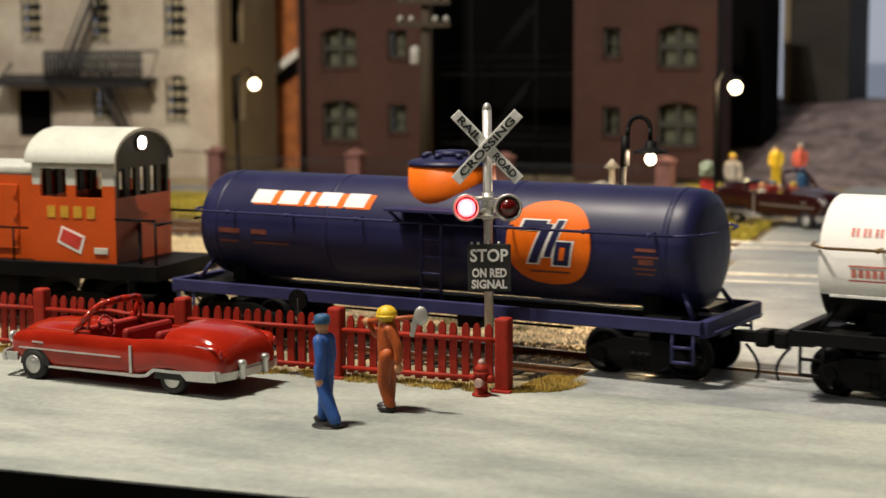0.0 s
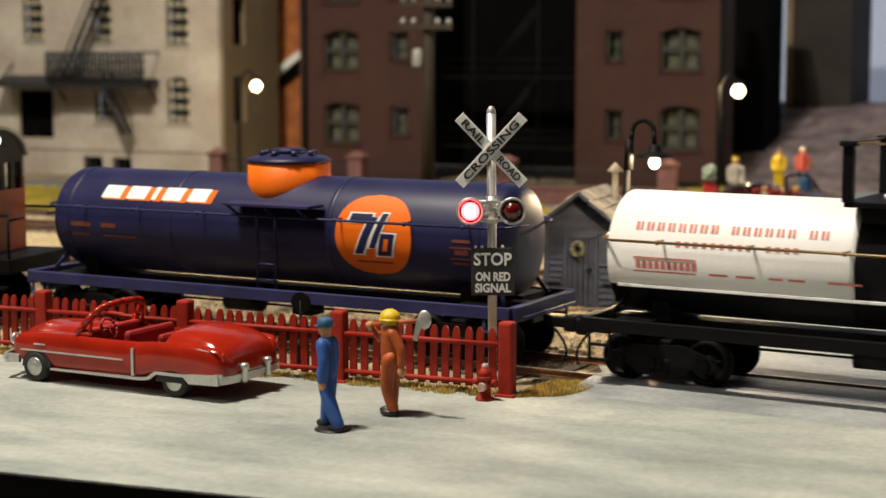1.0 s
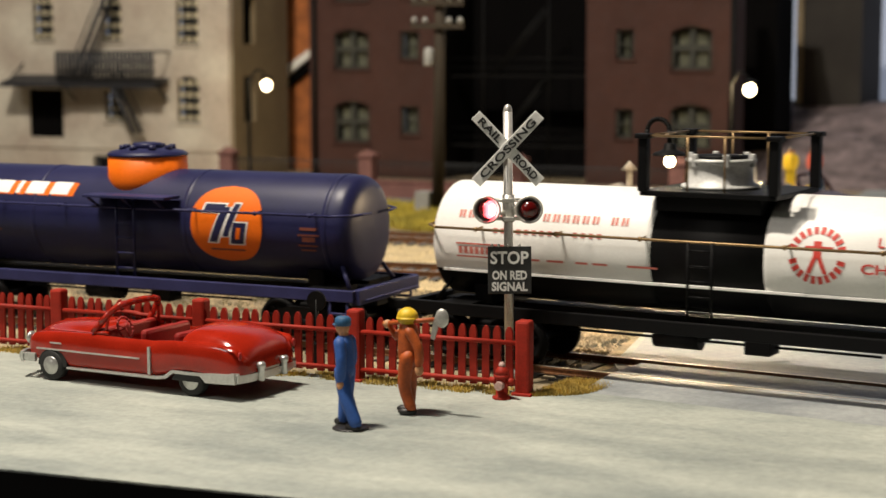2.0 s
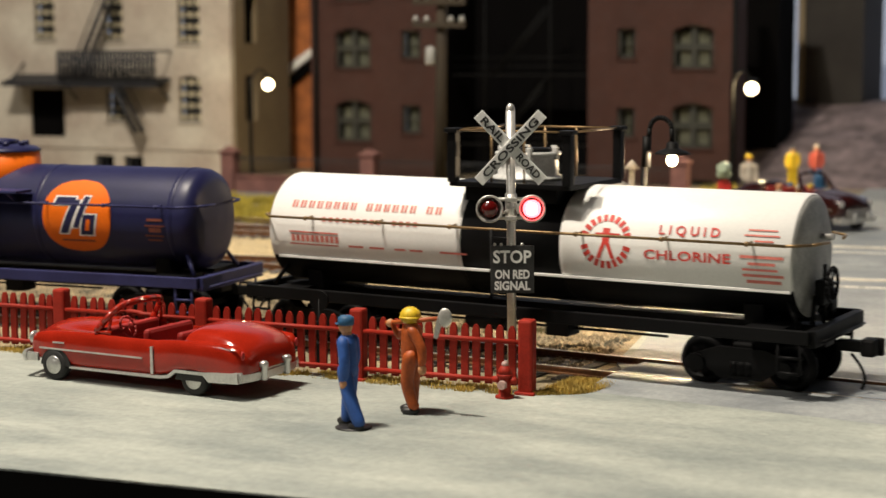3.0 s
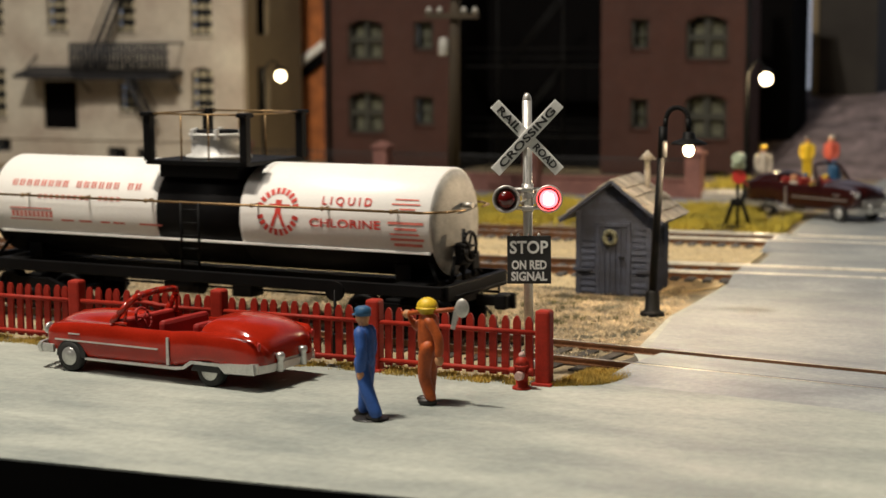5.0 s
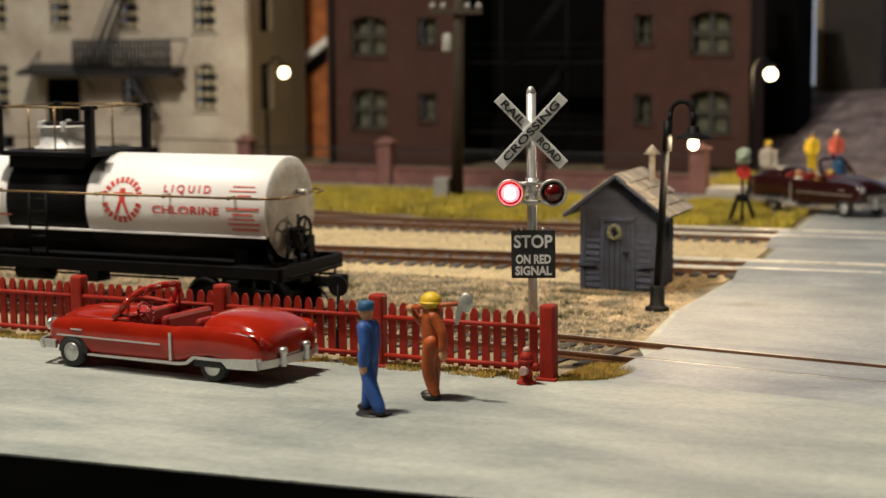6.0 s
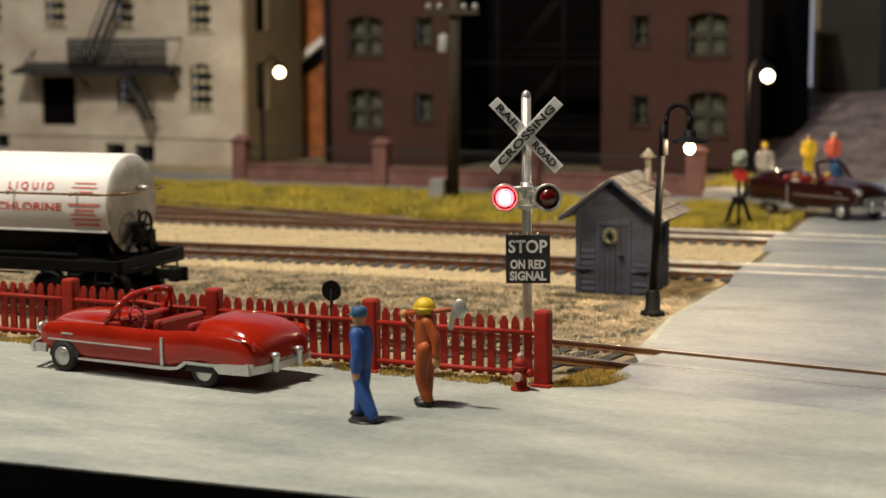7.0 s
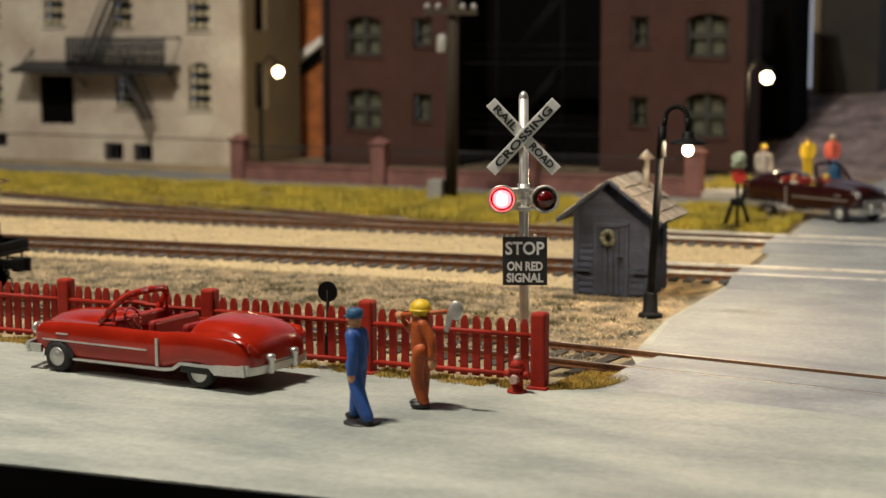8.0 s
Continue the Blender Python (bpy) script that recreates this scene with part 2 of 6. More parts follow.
def rod(bm, a, b, r0, r1=None, seg=10, mi=0, caps=True):
    a, b = Vector(a), Vector(b)
    r1 = r0 if r1 is None else r1
    d = b - a
    r = bmesh.ops.create_cone(bm, cap_ends=caps, segments=seg, radius1=r0, radius2=r1, depth=d.length)
    q = d.to_track_quat("Z", "Y").to_matrix().to_4x4()
    bmesh.ops.transform(bm, matrix=Matrix.Translation((a + b) / 2) @ q, verts=r["verts"])
    for f in {f for v in r["verts"] for f in v.link_faces}:
        f.material_index = mi
        f.smooth = len(f.verts) == 4
    return r["verts"]


def ball(bm, c, r, sx=1, sy=1, sz=1, mi=0, u=14, v=10):
    g = bmesh.ops.create_uvsphere(bm, u_segments=u, v_segments=v, radius=r)
    bmesh.ops.transform(bm, matrix=Matrix.Translation(c) @ Matrix.Diagonal((sx, sy, sz, 1)), verts=g["verts"])
    for f in {f for w in g["verts"] for f in w.link_faces}:
        f.material_index, f.smooth = mi, True
    return g["verts"]


def lathe(bm, profile, c=(0, 0, 0), axis="z", seg=24, mi=0, smooth=True):
    """Turns a profile of (radius, height) about an axis."""
    rings = []
    for r, h in profile:
        ring = []
        for i in range(seg):
            a = 2 * math.pi * i / seg
            p = (r * math.cos(a), r * math.sin(a), h) if axis == "z" else (h, r * math.cos(a), r * math.sin(a)) if axis == "x" else (r * math.cos(a), -h, r * math.sin(a))
            ring.append(bm.verts.new(Vector(c) + Vector(p)))
        rings.append(ring)
    for ra, rb in zip(rings, rings[1:]):
        for i in range(seg):
            f = bm.faces.new((ra[i], ra[(i + 1) % seg], rb[(i + 1) % seg], rb[i]))
            f.material_index, f.smooth = mi, smooth
    for ring in (rings[0], rings[-1]):
        if (ring[0].co - ring[seg // 2].co).length > 1e-6:
            f = bm.faces.new(ring)
            f.material_index = mi
    return [v for r in rings for v in r]


def prism(bm, pts, axis, a, b, mi=0):
    """A polygon of two coordinates pushed from a to b along an axis."""
    def at(p, h):
        return {"x": (h, p[0], p[1]), "y": (p[0], h, p[1]), "z": (p[0], p[1], h)}[axis]
    lo, hi = [bm.verts.new(at(p, a)) for p in pts], [bm.verts.new(at(p, b)) for p in pts]
    fs = [bm.faces.new(lo), bm.faces.new(hi[::-1])]
    n = len(pts)
    for i in range(n):
        fs.append(bm.faces.new((lo[i], hi[i], hi[(i + 1) % n], lo[(i + 1) % n])))
    for f in fs:
        f.material_index = mi
    return lo + hi


def loft(bm, rings, mi=0, closed=False, smooth=True):
    rv = [[bm.verts.new(p) for p in ring] for ring in rings]
    n = len(rv[0])
    for a, b in zip(rv, rv[1:]):
        for i in range(n if closed else n - 1):
            j = (i + 1) % n
            f = bm.faces.new((a[i], a[j], b[j], b[i]))
            f.material_index, f.smooth = mi, smooth
    for end in (rv[0], rv[-1]):
        bm.faces.new(end).material_index = mi
    return rv


def mesh_of(name, bm, mats):
    bmesh.ops.recalc_face_normals(bm, faces=bm.faces)
    bmesh.ops.scale(bm, vec=(K, K, K), verts=bm.verts)
    me = bpy.data.meshes.new(name)
    bm.to_mesh(me)
    bm.free()
    for m in (mats if isinstance(mats, (list, tuple)) else [mats]):
        me.materials.append(m)
    return me


def part(name, bm, material, parent, label="", at=None):
    ob = new(name, mesh_of(name, bm, material) if not isinstance(bm, bpy.types.Mesh) else bm)
    ob.parent = parent
    if at is not None:
        ob.matrix_basis = at
    return tagged(ob, label=label)


def thing(name, m, label, category, group="", kind=""):
    ob = new(name)
    ob.empty_display_size = 0.01
    ob.matrix_basis = m
    return tagged(ob, label, category, group, kind)


def solid(name, bm, material, m, label, category, group="", kind=""):
    ob = new(name, mesh_of(name, bm, material))
    ob.matrix_basis = m
    return tagged(ob, label, category, group, kind)


def letters(text, size, depth=0.012, bold=0.0, width=None):
    """The built-in font as a bmesh in the x-z plane, facing -y, centred."""
    cu = bpy.data.curves.new("lettering", "FONT")
    cu.body, cu.size, cu.extrude, cu.offset = text, size, depth / 2, bold
    cu.align_x, cu.align_y = "CENTER", "CENTER"
    cu.resolution_u = 3
    ob = bpy.data.objects.new("lettering", cu)
    me = bpy.data.meshes.new_from_object(ob)
    bm = bmesh.new()
    bm.from_mesh(me)
    bpy.data.objects.remove(ob), bpy.data.curves.remove(cu), bpy.data.meshes.remove(me)
    xs = [v.co.x for v in bm.verts]
    k = width / (max(xs) - min(xs)) if width else 1
    c = (max(xs) + min(xs)) / 2
    for v in bm.verts:
        v.co = Vector(((v.co.x - c) * k, -v.co.z, v.co.y))
    return bm


# ---- ground ----
def sheet(name, pts, z, thick, material, label, category="ground"):
    bm = bm_new()
    prism(bm, pts, "z", z - thick, z)
    return solid(name, bm, material, P(0, 0, 0), label, category, kind="structure")


sheet("ground", [(-75, -3), (34, -3), (34, 75), (-75, 75)], -0.03, 0.5, M["dirt"], "brown scenic dirt of the model railway board")
sheet("road", [(-30, -9.7), (34, -5.45), (34, 60), (-2.6, 60), (-1.5, 28.2), (-0.25, 16.1), (-0.1, 8.0), (0.5, 3.6), (1.1, 2.3), (0.9, 1.2), (0.3, 0.25), (-30, 0.25)],
      0.02, 0.3, M["road"], "pale grey weathered concrete road over the level crossing", "road")
sheet("road_surface", [(0.62, 4.2), (10.0, 3.05), (33.5, 0.2), (33.5, 59.0), (-2.5, 59.0), (-1.4, 28.2), (-0.15, 16.1), (0.0, 8.0)], 0.026, 0.05, M["roadgrey"],
      "darker blue-grey worn road surface across the tracks", "road")
sheet("ballast_bed", [(-70, 8.5), (-45, 10.2), (-20, 11.0), (-1.2, 11.6), (-0.3, 13), (-1.2, 24.6), (-20, 24.2), (-45, 28.5), (-70, 34)], 0.01, 0.2, M["tan"],
      "pale tan ballast bed under the far tracks")
sheet("street", [(-75, 34.2), (-2.2, 33.3), (-2.4, 37.0), (-75, 41.5)], 0.012, 0.2, M["street"], "dark grey side street before the garden wall", "street")
sheet("pavement", [(-9.0, 36.5), (-2.5, 36.0), (-2.6, 38.0), (-9.0, 38.4)], 0.25, 0.4, M["pave"], "pale kerb by the street corner", "pavement")
bm = bm_new()
prism(bm, [(-30, -9.72), (34, -5.47), (34, -9.5), (-30, -13.7)], "z", -20, -0.005)
solid("layout_edge", bm, M["black"], P(0, 0, 0), "black front edge board of the layout table", "edge board", kind="structure")


def scatter(name, n, area, z, size, material, label, shape="stone", seed=3, density=None):
    """Many small stones or blades in one mesh."""
    rng = np.random.default_rng(seed)
    poly = np.array(area)
    lo, hi = poly.min(0), poly.max(0)
    verts, faces = [], []
    count = 0
    while count < n:
        x, y = lo + rng.random(2) * (hi - lo)
        inside = False
        for (x1, y1), (x2, y2) in zip(area, area[1:] + area[:1]):
            if (y1 > y) != (y2 > y) and x < (x2 - x1) * (y - y1) / (y2 - y1) + x1:
                inside = not inside
        if not inside or (density and rng.random() > density(x, y)):
            continue
        count += 1
        s = size * (0.5 + rng.random())
        o = len(verts)
        a = rng.random() * 6.28
        if shape == "stone":
            for k in range(3):
                verts.append((x + s * math.cos(a + k * 2.1), y + s * math.sin(a + k * 2.1), z - 0.01))
            verts.append((x + s * 0.3 * math.cos(a), y + s * 0.3 * math.sin(a), z + s * (0.5 + 0.6 * rng.random())))
            faces += [(o, o + 1, o + 3), (o + 1, o + 2, o + 3), (o + 2, o, o + 3)]
        else:
            for k in range(5):
                b = a + k * 1.26
                d = 0.35 * s
                lx, ly = x + d * math.cos(b), y + d * math.sin(b)
                h = s * (0.7 + 0.7 * rng.random())
                o = len(verts)
                w = 0.13 * s
                verts += [(lx - w * math.sin(b), ly + w * math.cos(b), z - 0.01), (lx + w * math.sin(b), ly - w * math.cos(b), z - 0.01),
                          (lx + 0.5 * s * math.cos(b), ly + 0.5 * s * math.sin(b), z + h)]
                faces.append((o, o + 1, o + 2))
    me = bpy.data.meshes.new(name)
    me.from_pydata([(x * K, y * K, zz * K) for x, y, zz in verts], [], faces)
    me.materials.append(material)
    return tagged(new(name, me), label, name.split("_")[-1], kind="stuff")


def lumpy(scale, level, seed):
    return lambda x, y: 1.0 if noise.noise((x * scale, y * scale, seed)) > level else 0.06


scatter("gravel", 15000, [(-16, 3.2), (0.2, 2.6), (-0.2, 8), (-0.6, 11.6), (-20, 11.2), (-26, 8)], -0.02, 0.055, M["stone"], "scattered brown and grey gravel beside the near track", seed=5)
scatter("pale_gravel", 9000, [(-34, 10.6), (-0.8, 11.6), (-1.2, 24.4), (-34, 24.5)], 0.015, 0.05, M["palestone"], "pale ballast chips round the far sleepers", seed=6)
scatter("grass", 24000, [(-60, 30.5), (-33, 25.6), (-20, 24.0), (-1.4, 24.4), (-2.0, 30.6), (-4.5, 33.2), (-22, 33.2), (-60, 36)], 0.0, 0.2, M["grass"], "yellow-green static grass strip behind the far tracks", "blade", 7, lumpy(0.5, -0.25, 2))
scatter("weeds", 3600, [(-16, -0.28), (-0.2, -0.28), (-0.2, 0.35), (-16, 0.35)], 0.0, 0.075, M["weeds"], "dry yellow weeds along the foot of the picket fence", "blade", 8, lumpy(2.0, -0.1, 4))
scatter("weed_patch", 2600, [(0.15, -0.1), (0.9, 0.35), (1.25, 1.1), (1.2, 1.6), (0.3, 1.5)], 0.0, 0.07, M["weeds"], "patch of dry yellow weeds at the end of the fence", "blade", 9)
scatter("bush_weeds", 700, [(-3.9, 9.9), (-1.0, 10.0), (-0.9, 12.4), (-1.2, 12.6), (-1.3, 10.5), (-3.6, 10.35)], -0.02, 0.07, M["stone"], "sparse olive weeds round the foot of the shed", "blade", 10)
scatter("weed_clumps", 900, [(-13, 6.5), (-3.4, 5.2), (-0.9, 7.0), (-1.4, 9.8), (-5, 10.4), (-13, 9.5)], -0.02, 0.075, M["olive"], "olive weed clumps scattered over the gravel by the shed", "blade", 12, lumpy(1.6, 0.22, 6))
scatter("corner_grass", 700, [(-8.0, 38.4), (-4.2, 38.2), (-4.6, 43), (-8.0, 44)], 0.0, 0.3, M["grass"], "rough grass beside the brick building", "blade", 11)


# ---- tracks ----
def track(name, a, b, gauge, ties_to, label, h=0.14, tie_top=0.075, tie_mat="tie"):
    """A track from a to b; sleepers only as far as ties_to along it."""
    a, b = Vector((*a, 0)), Vector((*b, 0))
    length = (b - a).length
    ang = math.degrees(math.atan2(b.y - a.y, b.x - a.x))
    t = thing(name, P(a.x, a.y, 0, 0, 0, ang), label, "track", "railway tracks", "structure")
    for s in (-1, 1):
        bm = bm_new()
        y = s * gauge / 2
        box(bm, 0, length, y - 0.07, y + 0.07, 0.0, 0.03, 0)
        w = 0.04 if h < 0.2 else 0.06
        box(bm, 0, length, y - 0.025, y + 0.025, 0.03, h - 0.04, 0)
        box(bm, 0, length, y - w, y + w, h - 0.04, h - 0.005, 0)
        box(bm, 0, length, y - w * 0.85, y + w * 0.85, h - 0.005, h, 1)
        part("rail", bm, [M["rust"], M["railtop"]], t, "rusty rail with a polished head")
    bm = bm_new()
    box(bm, -0.11, 0.11, -gauge / 2 - 0.55, gauge / 2 + 0.55, -0.06, tie_top, bev=0.015)
    tie = mesh_of("sleeper", bm, M[tie_mat])
    n = int(ties_to / 0.43)
    for i in range(n):
        ob = new("sleeper", tie)
        ob.parent = t
        ob.matrix_basis = P(0.3 + i * 0.43, random.uniform(-0.05, 0.05), 0, 0, 0, random.uniform(-1, 1))
    return t


D = Vector((math.cos(radians(-7)), math.sin(radians(-7)), 0))
NEAR = Vector((0, 2.874, 0))
A0, A1 = NEAR - 42 * D, NEAR + 34 * D
BEND, CURVE = -4.1, radians(0.933)   # where the near track begins to curve, and how much it turns in each metre


def along(s):
    """Place and heading of the near track, s metres along it; straight over the road, curved behind the fence."""
    h0 = radians(-7)
    if s >= BEND:
        return NEAR + s * D, h0
    turn = CURVE * (BEND - s)
    r = 1 / CURVE
    return NEAR + BEND * D + Vector((-r * (math.sin(h0 + turn) - math.sin(h0)), r * (math.cos(h0 + turn) - math.cos(h0)), 0)), h0 + turn


def curved_track():
    t = thing("near_track", P(0, 0, 0), "near railway track with dark sleepers curving towards the road", "track", "railway tracks", "structure")
    stops = [34.0, 20.0, 8.0, 0.0, -2.0] + [BEND - k for k in range(0, 47)]
    for side in (-1, 1):
        bm = bm_new()
        for w, z0, z1, mi in ((0.07, 0.0, 0.03, 0), (0.025, 0.03, 0.10, 0), (0.04, 0.10, 0.135, 0), (0.034, 0.135, 0.14, 1)):
            rings = []
            for q in stops:
                p, h = along(q)
                n = Vector((-math.sin(h), math.cos(h), 0))
                c = p + n * side * 0.775
                rings.append([c - n * w + Vector((0, 0, z0)), c + n * w + Vector((0, 0, z0)), c + n * w + Vector((0, 0, z1)), c - n * w + Vector((0, 0, z1))])
            loft(bm, rings, mi, closed=True, smooth=False)
        part("rail", bm, [M["rust"], M["railtop"]], t, "rusty rail with a polished head")
    bm = bm_new()
    box(bm, -0.13, 0.13, -1.3, 1.3, -0.06, 0.01, bev=0.015)
    tie = mesh_of("sleeper", bm, M["tiedark"])
    for i in range(78):
        p, h = along(0.7 - i * 0.56)
        part("sleeper", tie, None, t, at=P(p.x, p.y, 0, 0, 0, math.degrees(h) + random.uniform(-1, 1)))
    return t


curved_track()
track("middle_track", (-62, 9.0), (32, 18.2), 1.6, 62.0, "middle railway track with brown rails on pale ballast", 0.22)
track("far_track", (-62, 18.2), (32, 24.8), 1.6, 61.0, "far railway track with brown rails on pale ballast", 0.22)
# strips on the rails by the road; the lamp glint is their pale colour
for a, b, s0, s1 in (((-62, 9.0), (32, 18.2), 58.5, 70.0), ((-62, 18.2), (32, 24.8), 56.5, 68.0)):
    ang = math.degrees(math.atan2(b[1] - a[1], b[0] - a[0]))
    for s in (-1, 1):
        bm = bm_new()
        box(bm, s0, s1, s * 0.8 - 0.075, s * 0.8 + 0.075, 0.165, 0.232)
        solid("rail_head", bm, M["bright"], P(a[0], a[1], 0, 0, 0, ang), "rail head coloured bright for its glint at the road", "rail", "railway tracks", "structure")
track("branch_track", (-62, 33.0), (-13, 21.9), 1.55, 46.0, "branch track curving away behind the far track", 0.2)


# ---- picket fence ----
def picket_fence():
    f = thing("picket_fence", P(0, 0, 0), "red painted picket fence with square posts along the road", "fence")
    bm = bm_new()
    box(bm, -0.14, 0.14, -0.14, 0.14, 0.0, 1.365, bev=0.05)
    box(bm, -0.19, 0.19, -0.19, 0.19, 0.0, 0.07, bev=0.02)
    post = mesh_of("post", bm, M["fence"])
    bm = bm_new()
    prism(bm, [(-0.068, 0.12), (0.068, 0.12), (0.068, 1.08), (0.05, 1.14), (0.022, 1.19), (-0.022, 1.19), (-0.05, 1.14), (-0.068, 1.08)], "y", -0.03, 0.03)
    picket = mesh_of("picket", bm, M["fence"])
    for k in range(5):
        x = -3.36 * k
        part("post", post, None, f, at=P(x, 0, 0.0, 0, 0, random.uniform(-2, 2)))
        for i in range(13):
            part("picket", picket, None, f, at=P(x - 0.28 - i * 0.2335, 0.015, 0.03 + random.uniform(-0.012, 0.012), random.uniform(-1, 1), random.uniform(-1.2, 1.2), 0))
        for z in (0.95, 0.24):
            bm = bm_new()
            rod(bm, (x - 0.12, -0.06, z), (x - 3.24, -0.06, z), 0.045, seg=8)
            part("rail", bm, M["fence"], f)
    return f


picket_fence()


# ---- railway cars ----
S_ROWS = [(0.0, 0.0), (0.5, -2.05), (1.0, -4.05), (1.5, -6.10), (3.0, -12.16), (3.5, -14.2), (4.0, -16.12), (4.5, -18.0), (6.0, -24.22),
          (6.5, -26.12), (7.0, -28.2), (7.5, -30.30), (8.0, -32.35)]
ROLLING = []   # (thing, rest place along the track)
AXLES = []
RT, AX = 1.12, 2.45   # tank radius and axis height


def on_track(s):
    p, h = along(s)
    return P(p.x, p.y, 0.0, 0, 0, math.degrees(h))


def tank_shell(half, r, dish, mi=0, seg=96):
    """A closed cylinder along x with rounded, dished ends."""
    bm = bm_new()
    prof = [(0.02, -half), (0.4 * r, -half + 0.03), (0.75 * r, -half + 0.11 * dish), (0.93 * r, -half + 0.32 * dish), (0.985 * r, -half + 0.6 * dish), (r, -half + dish)]
    prof = prof + [(a, -h) for a, h in prof[::-1]]
    lathe(bm, prof, (0, 0, AX), "x", seg)
    return bm


def wrap(bm, r, z0, up=0.006):
    """Bends a flat drawing (x along, z up from z0, facing -y) round the tank's near side."""
    for v in bm.verts:
        a = (v.co.z + z0 - AX) / r
        rr = r + up - v.co.y
        v.co = Vector((v.co.x, -rr * math.cos(a), AX + rr * math.sin(a)))
    return bm


def bars(rects, depth=0.01):
    """Flat rectangles (x0, x1, z0, z1, slant) cut finely enough to bend."""
    bm = bm_new()
    for x0, x1, z0, z1, sl in rects:
        n = max(1, int((z1 - z0) / 0.08))
        for y in (0.0, -depth):
            rows = [[bm.verts.new((xx + sl * (z0 + (z1 - z0) * k / n - (z0 + z1) / 2), y, z0 + (z1 - z0) * k / n)) for xx in (x0, x1)] for k in range(n + 1)]
            for p, q in zip(rows, rows[1:]):
                bm.faces.new((p[0], p[1], q[1], q[0]))
    return bm


def disc_patch(rx, rz, square=2.6, n=36):
    bm = bm_new()
    rows = []
    for k in range(n + 1):
        z = -rz + 2 * rz * k / n
        w = rx * max(0.0, 1 - abs(z / rz) ** square) ** (1 / square)
        rows.append([bm.verts.new((-w + 2 * w * j / 8, 0, z)) for j in range(9)])
    for p, q in zip(rows, rows[1:]):
        for j in range(8):
            bm.faces.new((p[j], p[j + 1], q[j + 1], q[j])).smooth = True
    bmesh.ops.remove_doubles(bm, verts=bm.verts, dist=1e-4)
    return bm


def truck(car, x, colour):
    t = new("truck")
    t.parent = car
    t.matrix_basis = P(x, 0, 0)
    for s in (-1, 1):
        bm = bm_new()
        y = s * 1.0
        prism(bm, [(-1.12, 0.50), (-1.0, 0.66), (-0.45, 0.86), (0.45, 0.86), (1.0, 0.66), (1.12, 0.50), (1.0, 0.42), (0.62, 0.46), (0.40, 0.30), (-0.40, 0.30), (-0.62, 0.46), (-1.0, 0.42)], "y", y - 0.07, y + 0.07)
        for xx in (-0.815, 0.815):
            rod(bm, (xx, y + s * 0.06, 0.55), (xx, y + s * 0.17, 0.55), 0.15, seg=12)
        for xx in (-0.14, 0, 0.14):
            rod(bm, (xx, y + s * 0.03, 0.36), (xx, y + s * 0.03, 0.62), 0.075, seg=8)
        part("side_frame", bm, colour, t)
    bm = bm_new()
    box(bm, -0.2, 0.2, -1.0, 1.0, 0.55, 0.95, bev=0.04)
    part("bolster", bm, colour, t)
    for xx in (-0.815, 0.815):
        bm = bm_new()
        rod(bm, (0, -0.9, 0), (0, 0.9, 0), 0.07, seg=8)
        for s in (-1, 1):
            lathe(bm, [(0.05, s * 0.68), (0.30, s * 0.69), (0.30, s * 0.66), (0.46, s * 0.66), (0.46, s * 0.70), (0.42, s * 0.71), (0.41, s * 0.84), (0.33, s * 0.84), (0.31, s * 0.79), (0.13, s * 0.79), (0.11, s * 0.86), (0.02, s * 0.87)], axis="y", seg=24)
            for k in range(4):
                a = k * math.pi / 2
                rod(bm, (0.13 * math.cos(a), s * 0.80, 0.13 * math.sin(a)), (0.29 * math.cos(a), s * 0.80, 0.29 * math.sin(a)), 0.025, seg=6)
        w = part("wheelset", bm, M["tankblack"], t, "dark steel wheels on their axle", at=P(xx, 0, 0.555))
        AXLES.append(w)
    return t


def coupler(car, x, s, metal):
    bm = bm_new()
    box(bm, min(x, x + s * 0.55), max(x, x + s * 0.55), -0.10, 0.10, 0.80, 1.0, bev=0.02)
    box(bm, min(x + s * 0.45, x + s * 0.72), max(x + s * 0.45, x + s * 0.72), -0.20, 0.16, 0.74, 1.06, bev=0.05)
    box(bm, min(x + s * 0.62, x + s * 0.80), max(x + s * 0.62, x + s * 0.80), 0.06, 0.16, 0.74, 1.06, bev=0.03)
    part("coupler", bm, metal, car, "dark metal knuckle coupler")
    bm = bm_new()
    pts = [Vector((x + s * (0.35 + 0.25 * math.sin(k / 8 * 2.2)), -0.35, 0.82 - 0.62 * k / 8)) for k in range(9)]
    for p, q in zip(pts, pts[1:]):
        rod(bm, p, q, 0.028, seg=6)
    part("brake_hose", bm, metal, car)


